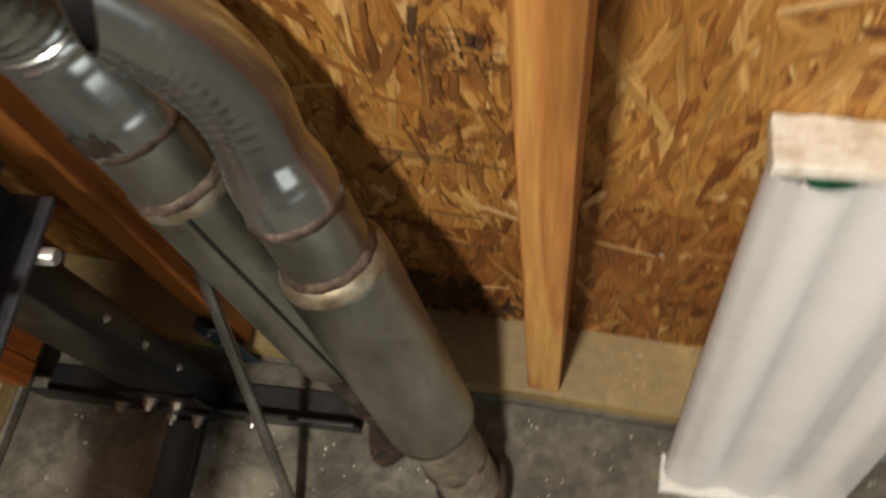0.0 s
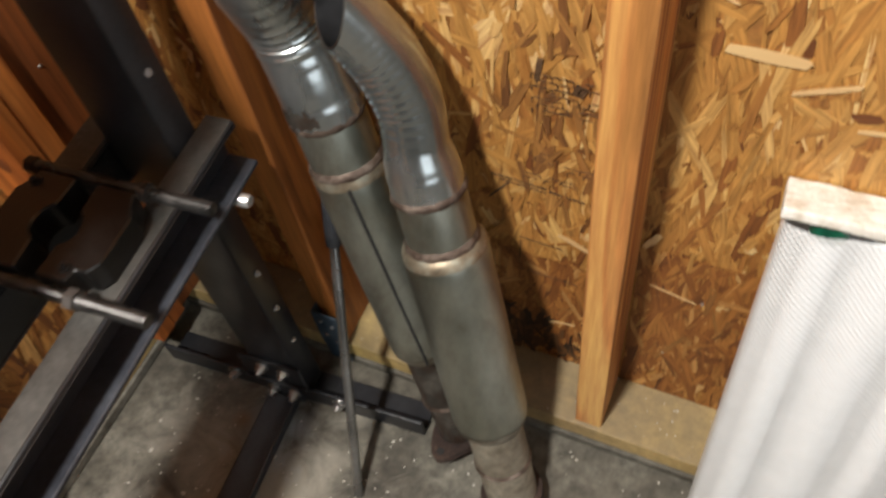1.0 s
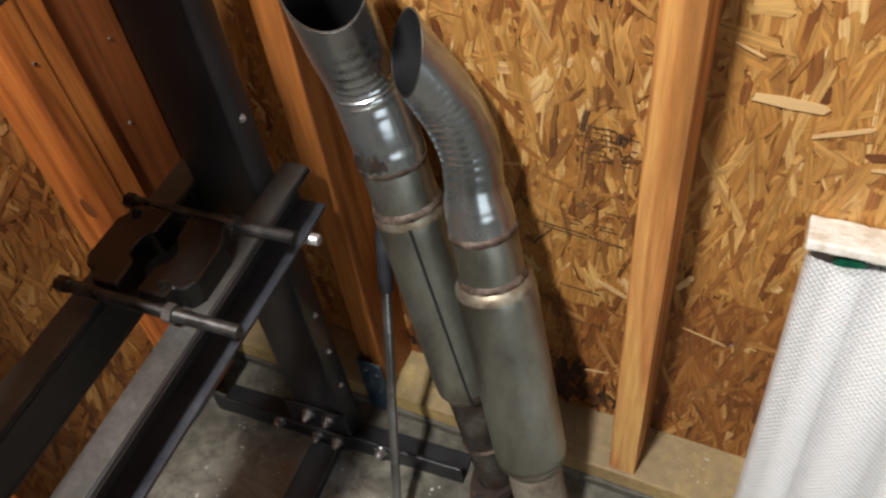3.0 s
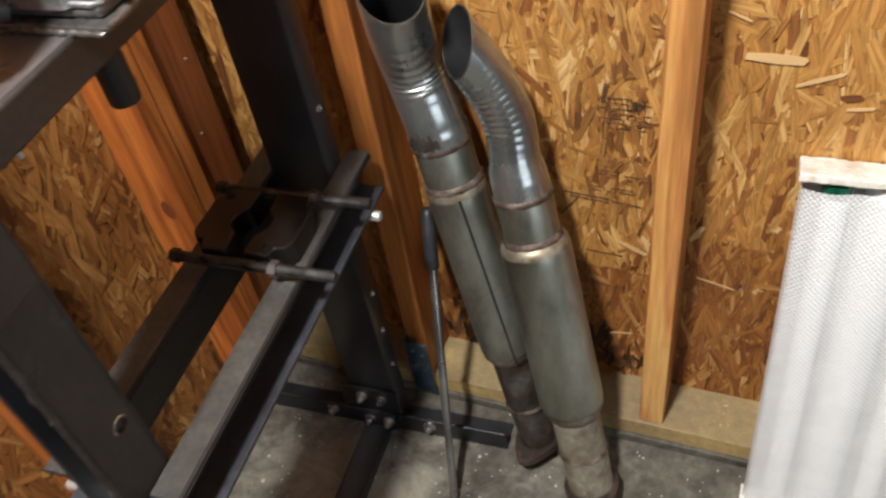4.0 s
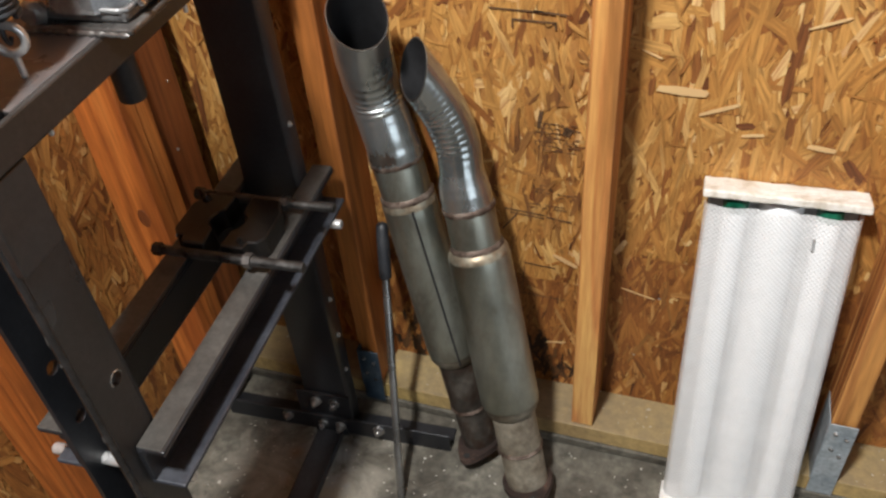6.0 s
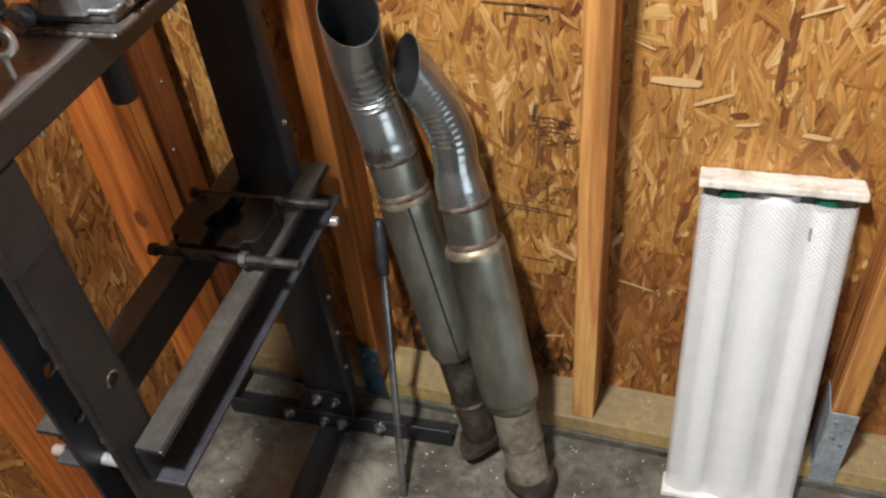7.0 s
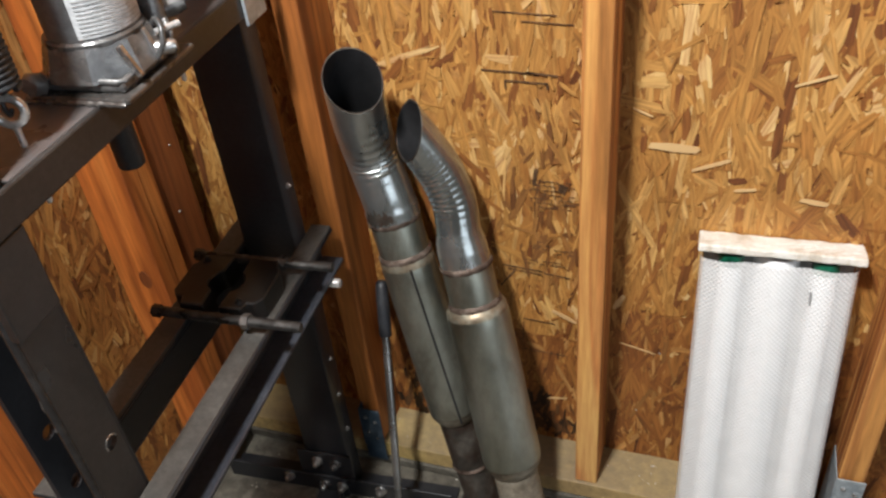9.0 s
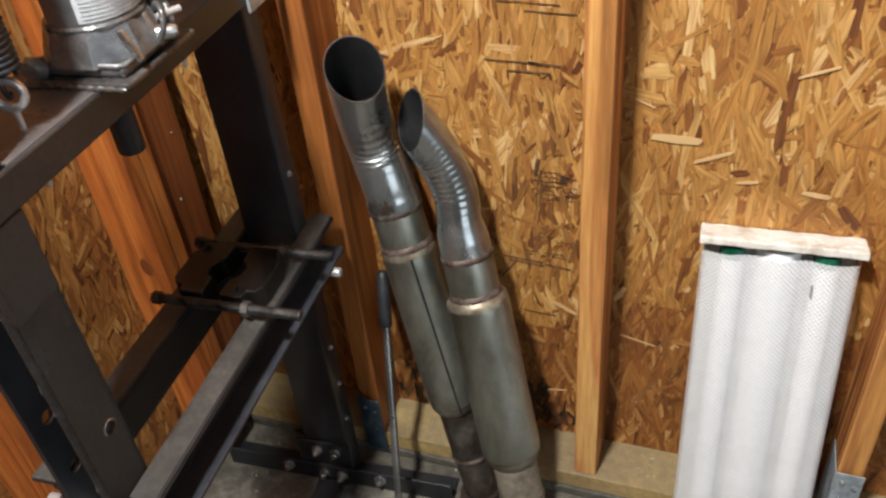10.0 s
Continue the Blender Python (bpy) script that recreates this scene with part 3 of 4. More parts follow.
part("rolled_edge", sweep([(0.0195, -0.2625, 0.05), (0.0195, -0.2625, HIGH - 0.002)], 0.0045, 16), M_GLOSS, near, "glossy rounded flange edge", True)
for z, long in ((0.772, 0.016), (0.745, 0.006), (0.628, 0.012)):
    part("paint_chip", sweep([(0.0185, -0.2668, z), (0.0187, -0.2672, z + long * 0.4), (0.019, -0.267, z + long)], [0.0006, 0.0014, 0.0005], 8), M_PLATESTEEL, near, "bare metal paint chip")
far = part("upright", block(-0.06, 0.0235, 0.21, 0.252, 0.012, HIGH, 0.004), M_BLACK, press, "black painted box upright", True)
# Bright heads stand in for the specular glints at the upright's holes.
for z in (0.165, 0.256, 0.343, 0.688):
    hex_bolt(far, (0.0236, 0.231, z), (1, 0, 0), 0.0034, 0.002, "bolt", M_EYE)
hole_rim = part("hole_rim", sweep([(0.0232, -0.2235 + 0.0085 * math.cos(a), 0.6805 + 0.0085 * math.sin(a)) for a in [2 * math.pi * k / 24 for k in range(15)]], 0.0011, 8), M_ZINC, near, "worn bright rim of a hole", True)


def bed_beam(x0, x1, side):
    """A rolled channel lying on its web side: worn top flange, shaded web, wider lower flange."""
    w0, w1 = (x0, x0 + 0.007) if side == "+x" else (x1 - 0.007, x1)
    b = part("bed_beam", block(w0, w1, -0.244, 0.2715, 0.5315, 0.5835, 0.0012), M_BLACK, press, "black channel beam with a worn grey top")
    f0, f1 = (x0, x1 + 0.008) if side == "+x" else (x0, x1)
    lower = block(f0, f1, -0.244, 0.2715, 0.5247, 0.5315, 0.0022)
    part("lower_flange", lower, M_FLANGE_LIT, b, "black lower flange, coloured with the blue side light")
    part("upper_flange", block(x0, x1, -0.244, 0.2715, 0.5835, 0.5898, 0.0025), M_BLACK, b)
    part("worn_top", block(x0 + 0.0012, x1 - 0.0025, -0.2432, 0.2708, 0.5888, 0.5915, 0.0008), M_BEDTOP, b, "scuffed grey upper flange")
    inner = w1 if side == "+x" else w0
    sign = 1 if side == "+x" else -1
    part("fillet", sweep([(inner + sign * 0.001, -0.2435, 0.5815), (inner + sign * 0.001, 0.271, 0.5815)], 0.004, 12), M_BLACK, b, "", True)
    part("lip", block(x1 - 0.0012, x1 + 0.0004, -0.2436, 0.2711, 0.5832, 0.5845, 0.0003), M_LITPAINT, b, "thin brown arris under the flange") if side == "+x" else None
    return b


bed_beam(0.0235, 0.0575, "+x")
bed_beam(-0.1, -0.0615, "-x")
for y, end in ((-0.222, 0.062), (0.226, 0.0755)):
    part("support_pin", sweep([(-0.122, y, 0.517), (-0.120, y, 0.517), (end - 0.002, y, 0.517), (end, y, 0.517)], [0.0062, 0.0075, 0.0075, 0.0062], 20), M_EYE, press, "bright steel support pin", True)


def foot(y, out):
    """Angle-iron foot with its bolts."""
    bm = bmesh.new()
    block(-0.235, 0.215, min(y, y + 0.006 * out), max(y, y + 0.006 * out), 0.001, 0.046, 0.0015, bm)
    block(-0.235, 0.215, min(y + 0.005 * out, y + 0.05 * out), max(y + 0.005 * out, y + 0.05 * out), 0.001, 0.007, 0.0015, bm)
    f = part("foot", bm, M_BLACK, press, "black angle-iron foot on the floor")
    for x in (-0.107, 0.078):
        hex_bolt(f, (x, y, 0.03), (0, -out, 0), 0.0085, 0.007)
    return f


foot(0.206, 1)
foot(-0.206, -1)
brace = part("floor_brace", block(-0.042, 0.006, -0.2, 0.196, 0.001, 0.02, 0.002), M_BLACK, press, "flat black brace between the feet")
gusset = part("gusset", block(-0.075, 0.03, 0.2045, 0.2098, 0.0515, 0.115, 0.0015), M_BLACK, press, "black bolted gusset plate")
part("gusset_lip", block(-0.075, 0.03, 0.198, 0.2042, 0.0515, 0.0565, 0.0012), M_BLACK, gusset)
end_plate = part("brace_end", block(-0.05, 0.014, 0.2005, 0.2055, 0.0015, 0.048, 0.0012), M_BLACK, brace)
for x, y, z in ((-0.037, 0.2045, 0.092), (-0.001, 0.2045, 0.092), (0.004, 0.2005, 0.031), (-0.031, 0.2005, 0.031)):
    hex_bolt(gusset, (x, y, z), (0, -1, 0), 0.008, 0.008)

# head beam with its brackets
head = part("head_beam", block(-0.078, 0.0295, -0.2025, 0.208, 0.974, 0.98, 0.0015), M_HEADPAINT, press, "dark brown-grey painted head channel")
part("front_flange", block(0.029, 0.035, -0.2665, 0.254, 0.945, 0.9802, 0.0025), M_LITPAINT, head)
part("rear_flange", block(-0.078, -0.072, -0.2025, 0.208, 0.945, 0.9738, 0.0015), M_LITPAINT, head)
part("end_bracket", block(0.0355, 0.040, 0.205, 0.256, 0.935, 1.05, 0.0015), M_GALV, press, "grey end bracket")
part("end_bracket", block(0.024, 0.0345, -0.2665, -0.212, 0.86, 0.9445, 0.0015), M_LITPAINT, press)

# plate and jack
jplate = part("jack_plate", block(-0.045, 0.066, -0.078, 0.045, 0.9815, 0.9875, 0.002), M_PLATESTEEL, press, "bare grey steel plate")
part("ram", sweep([(0.004, -0.03, 0.886), (0.004, -0.03, 0.888), (0.004, -0.03, 0.975)], [0.0132, 0.0142, 0.0142], 28), M_BLACK, press, "dark ram below the head", True)

jack = holder("bottle_jack", PRESS @ pose(0.008, -0.018, 0.9878), "grey hydraulic bottle jack on the press head", "bottle jack")
bm = block(-0.047, 0.05, -0.05, 0.05, 0.0, 0.011, 0.004)
bmesh.ops.create_cone(bm, cap_ends=True, segments=8, radius1=0.060, radius2=0.050, depth=0.03, matrix=Matrix.Translation((0, 0, 0.025)) @ Matrix.Rotation(radians(22.5), 4, "Z"))
part("base_casting", bm, M_CAST, jack, "glossy cast base")
part("cylinder", sweep([(0, 0, 0.038), (0, 0, 0.040), (0, 0, 0.2), (0, 0, 0.21), (0, 0, 0.216)], [0.044, 0.0435, 0.0435, 0.041, 0.03], 48), M_JACK, jack, "", True)
part("base_ring", sweep([(0, 0, 0.037), (0, 0, 0.039), (0, 0, 0.043), (0, 0, 0.045)], [0.0462, 0.0472, 0.0472, 0.045], 48), M_CAST, jack, "", True)


def wrap(r, a0, a1, z0, z1, n=16, thick=0.0004):
    bm = bmesh.new()
    rows = []
    for k in range(n + 1):
        a = radians(a0 + (a1 - a0) * k / n)
        rows.append([bm.verts.new((rr * math.cos(a), rr * math.sin(a), z)) for rr in (r, r + thick) for z in (z0, z1)])
    for p, q in zip(rows, rows[1:]):
        bm.faces.new((p[2], q[2], q[3], p[3]))
        bm.faces.new((p[1], p[3], q[3], q[1]))
        bm.faces.new((p[0], q[0], q[2], p[2]))
    return bm


label = part("label", wrap(0.0437, -72, 30, 0.0475, 0.172), M_LABEL, jack, "white printed label")
part("label_panel", wrap(0.0442, -72, 30, 0.086, 0.172), M_INK, label, "grey printed panel")
for k in range(9):
    part("print_line", wrap(0.0446, -66, 22 - (k * 37) % 23, 0.0505 + k * 0.0038, 0.0512 + k * 0.0038, 10, 0.0001), M_GREYINK, label)
for k in range(7):
    part("print_line", wrap(0.0448, -66, 24 - (k * 29) % 19, 0.091 + k * 0.006, 0.0922 + k * 0.006, 10, 0.0001), M_LABEL, label)
part("pump_barrel", sweep([(0.035, 0.045, 0.015), (0.035, 0.045, 0.055), (0.035, 0.045, 0.06)], [0.012, 0.012, 0.009], 18), M_CAST, jack, "", True)
part("release_valve", sweep([(0.052, 0.01, 0.018), (0.066, 0.016, 0.018), (0.07, 0.018, 0.018)], [0.007, 0.007, 0.005], 16), M_ZINC, jack, "small bright release screw", True)
part("pump_link", sweep([(0.055, 0.028, 0.012), (0.057, 0.031, 0.026), (0.052, 0.036, 0.034), (0.048, 0.042, 0.032)], 0.0038, 12), M_CAST, jack, "bright pump link", True)
part("handle_socket", sweep([(0.02, 0.055, 0.03), (0.045, 0.075, 0.036), (0.05, 0.079, 0.037)], [0.009, 0.010, 0.008], 16), M_CAST, jack, "", True)
for y, lean in ((-0.031, 4), (0.006, -3)):
    bm = block(-0.003, 0.003, -0.0026, 0.0026, -0.016, 0.016, 0.0012)
    bmesh.ops.transform(bm, matrix=pose(0.051, y, 0.024, lean, -22, 0), verts=bm.verts)
    part("rib", bm, M_ZINC, jack, "bright cast rib")
part("base_rim", sweep([(-0.045, -0.049, 0.0115), (0.045, -0.049, 0.0115), (0.049, -0.045, 0.0115), (0.049, 0.044, 0.0115), (0.045, 0.049, 0.0115), (-0.04, 0.049, 0.0115)], 0.0028, 10), M_CAST, jack, "glossy raised rim of the base", True)
hex_bolt(jack, (0.038, 0.036, 0.0145), (0.3, 0.2, 1), 0.0055, 0.005, "bolt", M_EYE)
part("pivot_pin", sweep([(0.05, 0.018, 0.03), (0.064, 0.04, 0.031)], 0.0034, 12), M_EYE, jack, "", True)
part("link_arm", sweep(curve_points([(0.056, 0.004, 0.012), (0.062, 0.008, 0.024), (0.060, 0.016, 0.036), (0.052, 0.022, 0.042), (0.046, 0.024, 0.036)], 5), 0.0029, 12), M_CAST, jack, "bright curved pump link", True)
part("filler_plug", sweep([(0.047, 0.043, 0.058), (0.047, 0.043, 0.064)], 0.006, 6), M_EYE, jack)
bm = sweep([(-0.045 + 0.108 * k / 36, -0.0785 + 0.0005 * math.sin(k * 2.1), 0.9825) for k in range(37)], [0.0026 + 0.0007 * math.sin(k * 1.7) for k in range(37)], 8)
part("weld_bead", bm, M_PLATESTEEL, jplate, "shiny weld along the plate", True)
part("side_lug", sweep([(-0.035, -0.052, 0.008), (-0.04, -0.062, 0.012), (-0.04, -0.066, 0.012)], [0.011, 0.011, 0.008], 16), M_CAST, jack, "", True)


def eye_bolt(y, x):
    e = holder("eye_bolt", PRESS @ pose(x, y, 0.9802, 0, 0, 20), "bright zinc eye bolt screwed into the press head", "eye bolt", "eye bolts")
    part("shank", sweep([(0, 0, 0), (0, 0, 0.012), (0, 0, 0.02)], [0.003, 0.003, 0.0036], 14), M_EYE, e, "", True)
    bm = bmesh.new()
    pts = [(0.0125 * math.sin(a), 0, 0.0335 - 0.0125 * math.cos(a)) for a in [2 * math.pi * k / 32 for k in range(33)]]
    sweep(pts, 0.0039, 12, False, None, bm)
    part("ring", bm, M_EYE, e, "", True)
    part("nut", sweep([(0, 0, -0.016), (0, 0, -0.0085)], 0.006, 6), M_EYE, e)
    part("stud_end", sweep([(0, 0, -0.058), (0, 0, -0.056), (0, 0, -0.015)], [0.0024, 0.003, 0.003], 12), M_EYE, e, "", True)
    return e


def spring(y, x):
    s = holder("return_spring", PRESS @ pose(x, y, 1.014), "black coil spring hooked in an eye bolt", "spring", "return springs")
    part("hook", sweep(curve_points([(0, 0.004, 0.0), (0, 0, -0.004), (0, -0.003, 0.004), (0, 0, 0.014), (0.012, 0, 0.022)], 6), 0.0022, 10), M_BLACK, s, "", True)
    turns, n = 44, 16
    pts = [(0.0165 * math.cos(2 * math.pi * k / n), 0.0165 * math.sin(2 * math.pi * k / n), 0.02 + 0.0051 * k / n) for k in range(turns * n)]
    part("coil", sweep(pts, 0.0027, 8), M_RUBBER, s, "", True)
    return s


eye_bolt(-0.151, 0.007)
eye_bolt(0.088, 0.012)
spring(-0.151, 0.007)
spring(0.088, 0.012)

# ---------------------------------------------------------------- bearing separator on the bed
sep = holder("bearing_separator", PRESS @ pose(-0.02, 0.083, 0.5918), "oily black bearing separator lying on the press bed", "bearing separator")


def half(sign):
    """One jaw: a thick block with a notched outline and a half-round bite on the parting side."""
    pts = [(0.008, -0.043), (0.044, -0.043), (0.047, -0.030), (0.058, -0.030), (0.066, -0.018), (0.066, 0.034), (0.058, 0.046), (0.054, 0.059), (0.008, 0.059)]
    for k in range(9):
        a = radians(70 - 140 * k / 8)
        pts.append((0.004 + 0.017 * math.cos(a), 0.008 + 0.020 * math.sin(a)))
    bm = bmesh.new()
    low = [bm.verts.new((sign * x, y, 0.0)) for x, y in pts]
    high = [bm.verts.new((sign * (x + (0.004 if x < 0.03 else 0)), y, 0.032)) for x, y in pts]
    bm.faces.new(low)
    bm.faces.new(high)
    for k in range(len(pts)):
        j = (k + 1) % len(pts)
        bm.faces.new((low[k], low[j], high[j], high[k]))
    bmesh.ops.recalc_face_normals(bm, faces=bm.faces)
    bmesh.ops.bevel(bm, geom=[e for e in bm.edges], offset=0.0016, segments=1, affect="EDGES")
    return part("jaw", bm, M_OILED, sep)


half(1)
half(-1)
for y, x1 in ((-0.052, 0.131), (0.068, 0.128)):
    n = 150
    pts = [(-0.074 + (x1 + 0.074) * k / n, y, 0.021) for k in range(n + 1)]
    rod = part("threaded_rod", sweep(pts, [0.0066 + 0.0005 * (k % 2) for k in range(n + 1)], 14), M_ROD, sep, "dark threaded rod")
    part("nut", sweep([(0.05, y, 0.021), (0.06, y, 0.021)], 0.0105, 6), M_PLATESTEEL, rod, "grey steel nut")
    part("nut", sweep([(-0.081, y, 0.021), (-0.070, y, 0.021)], 0.009, 6), M_OILED, rod)
hex_bolt(sep, (0.036, -0.030, 0.032), (0, 0, 1), 0.0042, 0.003, "set_screw", M_ROD)
hex_bolt(sep, (-0.05, 0.046, 0.032), (0, 0, 1), 0.005, 0.003, "set_screw", M_OILED)

# ---------------------------------------------------------------- exhaust pipes


def at_z(a, b, z):
    a, b = Vector(a), Vector(b)
    return a.lerp(b, (z - a.z) / (b.z - a.z))


def exhaust(low, top, zs, radii, bend, cut, label, seam=None, flange_turn=0, slim=1.0, low_mat=None):
    """low, top: two points of the straight axis. zs: heights of flange, lower joint, muffler's foot and head, collar top, tube start."""
    P = lambda z: at_z(low, top, z)
    axis = (Vector(top) - Vector(low)).normalized()
    e = holder("exhaust_pipe", Matrix.Translation((low[0], low[1], FLOOR)), label, "exhaust pipe", "exhaust pipes leaning on the wall")
    inv = Matrix.Translation((-low[0], -low[1], -FLOOR))

    def piece(name, bm, mat, label="", smooth=True, parent=None):
        bmesh.ops.transform(bm, matrix=inv, verts=bm.verts)
        return part(name, bm, mat, parent or e, label, smooth)

    z0, z1, z2, z3, z4, z5 = zs
    rl, rc, rm, rn, rt = radii
    piece("lower_tube", sweep([P(z0), P(z1 - 0.004)], rl, 32), low_mat or M_DULL, "rust-stained lower tube")
    piece("lower_collar", sweep([P(z1 - 0.006), P(z1), P(z2 - 0.002)], [rc * 0.97, rc, rc], 32), low_mat or M_DULL)
    piece("weld_bead", sweep([P(z1 - 0.005), P(z1 - 0.002), P(z1 + 0.003)], [rc, rc + 0.0025, rc], 32), M_WELD)
    n = [(0, rc), (0.006, rc + (rm - rc) * 0.45), (0.014, rc + (rm - rc) * 0.82), (0.026, rm)]
    pts = [P(z2 + a) for a, r in n] + [P(z2 + (z3 - z2) * k / 8) for k in range(2, 8)] + [P(z3 - a * 0.7) for a, r in reversed(n)]
    rr = [r for a, r in n] + [rm] * 6 + [max(r, rn) for a, r in reversed(n)]
    body = piece("muffler_body", sweep(pts, rr, 48), M_STEEL, "dull grey muffler shell")
    piece("heat_band", sweep([P(z3 - 0.0145), P(z3 - 0.0098), P(z3 - 0.0042), P(z3 - 0.0005)], [rn + (rm - rn) * 0.93, rn + (rm - rn) * 0.82 + 0.0006, rn + (rm - rn) * 0.45 + 0.0008, rn + 0.0012], 48, False), M_HEAT, "straw-tinted band beside the weld", True, None)
    piece("heat_band", sweep([P(z2 + 0.001), P(z2 + 0.006), P(z2 + 0.014), P(z2 + 0.021)], [rc + 0.003, rc + (rm - rc) * 0.45 + 0.0008, rc + (rm - rc) * 0.82 + 0.0006, rc + (rm - rc) * 0.95 + 0.0003], 48, False), M_FOOT, "brown-tinted foot of the muffler", True, None)
    bead = [P(z3 - 0.006 + 0.004 * k) for k in range(4)]
    piece("weld_bead", sweep(bead, [rn + 0.0012, rn + 0.0035, rn + 0.003, rn], 44, ripple=lambda i, d: 0.0005 * math.sin(31 * math.atan2(d.y, d.x))), M_WELD, "brown heat-stained weld")
    piece("collar", sweep([P(z3 + 0.002), P(z3 + 0.006), P(z4 - 0.003), P(z4)], [rn, rn, rn, rn * 0.985], 44), M_STEEL, "grey collar between two welds")
    piece("weld_bead", sweep([P(z4 - 0.005), P(z4 - 0.001), P(z4 + 0.003), P(z4 + 0.006)], [rn, rn + 0.0025, rn + 0.002, rt], 44, ripple=lambda i, d: 0.0005 * math.sin(29 * math.atan2(d.y, d.x))), M_WELD, "brown heat-stained weld")
    keys = [P(z4), P(z5)] + [Vector(b) for b in bend]
    pts = curve_points(keys, 14)
    inner = (Vector(bend[-1]) - P(z5)).normalized() - axis
    inner = (inner - axis * inner.dot(axis)).normalized()
    lo, hi = 17, len(pts) - 9

    def wrinkles(i, d):
        if not lo < i < hi:
            return 0
        f = math.sin(math.pi * (i - lo) / (hi - lo))
        return 0.0020 * f * max(d.dot(inner), 0) * (1 if i % 3 == 0 else -0.4)

    tail = [rt * (1 - (1 - slim) * min(max((i - 12) / 5, 0), 1)) for i in range(len(pts))]
    tail = [r + 0.0013 * min(max((11 - i) / 2, 0), 1) for i, r in enumerate(tail)]
    rt *= slim
    tube = piece("tail_tube", sweep(pts, tail, 56, False, Vector(cut), None, wrinkles), M_BRIGHT, "bright bent tail tube with wrinkles in the bend")
    if seam is not None:
        # brown scorch above the upper weld
        bm = bmesh.new()
        d = (Vector((0.1, -1, 0.3)) - axis * axis.dot(Vector((0.1, -1, 0.3)))).normalized()
        e2 = axis.cross(d)
        rows = []
        for k in range(19):
            a = radians(-52 + 70 * k / 18)
            o = (d * math.cos(a) + e2 * math.sin(a)) * (rt + 0.0019)
            f = math.sin(math.pi * min(max(k / 18, 0.04), 0.96)) ** 0.5
            top_at = 0.014 + 0.014 * f + 0.005 * math.sin(k * 2.3) + 0.003 * math.sin(k * 5.1)
            low_at = 0.010 - 0.004 * f + 0.002 * math.sin(k * 1.7)
            base = P(z4)
            rows.append((bm.verts.new(base + o + axis * low_at), bm.verts.new(base + o + axis * top_at)))
        for p, q in zip(rows, rows[1:]):
            bm.faces.new((p[0], q[0], q[1], p[1]))
        piece("scorch_mark", bm, M_SCORCH_SHADE, "brown scorch mark above the weld", True, tube)
    bm = bmesh.new()
    fr = frames_along(pts)
    rings = []
    c = Vector(cut)
    for i in range(len(pts) // 2, len(pts)):
        p, t, u, w = fr[i]
        ring = []
        for k in range(56):
            a = 2 * math.pi * k / 56
            q = p + (u * math.cos(a) + w * math.sin(a)) * (rt - 0.0022)
            past = (q - fr[-1][0]).dot(c)
            if past > -0.0004 or i == len(pts) - 1:
                q = q - fr[-1][1] * (past / fr[-1][1].dot(c))
            ring.append(bm.verts.new(q))
        rings.append(ring)
    for a, b in zip(rings, rings[1:]):
        for k in range(56):
            bm.faces.new((a[k], a[(k + 1) % 56], b[(k + 1) % 56], b[k]))
    bm.faces.new(rings[0])
    piece("bore", bm, M_SOOT, "sooty black bore", True, None)
    p, t, u, w = fr[-1]
    ringpts = []
    for k in range(57):
        a = 2 * math.pi * k / 56
        q = p + (u * math.cos(a) + w * math.sin(a)) * (rt - 0.0011)
        ringpts.append(q - t * ((q - p).dot(c) / t.dot(c)))
    piece("lip", sweep(ringpts, 0.0009, 8, False), M_SCORCH_SHADE)
    # two-bolt flange at the foot
    bm = bmesh.new()
    rot = Matrix.Translation(P(z0)) @ axis.to_track_quat("Z", "Y").to_matrix().to_4x4() @ Matrix.Rotation(radians(flange_turn), 4, "Z")
    out = []
    for k in range(40):
        a = 2 * math.pi * k / 40
        out.append(((rl + 0.010) * math.cos(a) * (1 + 0.5 * abs(math.cos(a)) ** 3), (rl + 0.008) * math.sin(a)))
    a0 = [bm.verts.new(rot @ Vector((x, y, 0.0))) for x, y in out]
    a1 = [bm.verts.new(rot @ Vector((x, y, 0.011))) for x, y in out]
    bm.faces.new(a0)
    bm.faces.new(a1)
    for k in range(40):
        bm.faces.new((a0[k], a0[(k + 1) % 40], a1[(k + 1) % 40], a1[k]))
    fl = piece("flange", bm, M_RUST, "rusty brown two-bolt flange", False)
    for s in (-1, 1):
        bm = bmesh.new()
        bmesh.ops.create_cone(bm, cap_ends=True, segments=16, radius1=0.0058, radius2=0.0058, depth=0.002, matrix=rot @ Matrix.Translation((s * (rl + 0.018), 0, 0.0112)))
        piece("bolt_hole", bm, M_DARKGROOVE, "", False, fl)
    if seam is not None:
        d = Vector(seam)
        d = (d - axis * d.dot(axis)).normalized()
        side = axis.cross(d)
        bm = bmesh.new()
        pts = []
        for k in range(9):
            z = z3 - 0.012 + (z2 + 0.012 - z3 + 0.012) * k / 8
            pts.append(P(z) + d * (rm + 0.0004) + side * 0.004 * (k / 8))
        sweep(pts, 0.0019, 8, True, None, bm)
        piece("seam", bm, M_DARKGROOVE, "dark lengthwise seam")
    return e


# Lower tube in the darker steel: rusty black with its shadow in the colour.
exhaust((-0.152, -0.152, 0.0), (-0.269, -0.080, 0.497), (0.006, 0.10, 0.198, 0.508, 0.566, 0.60), (0.031, 0.033, 0.0435, 0.0395, 0.0400),
        [(-0.312, -0.056, 0.665), (-0.309, -0.080, 0.735), (-0.2945, -0.113, 0.815)], (0.45, -0.64, 0.62),
        "dull steel exhaust pipe with sooty wrinkled end, leaning beside a stud", (0.45, -0.85, 0.2), 20, 1.0, M_SCORCH_SHADE)
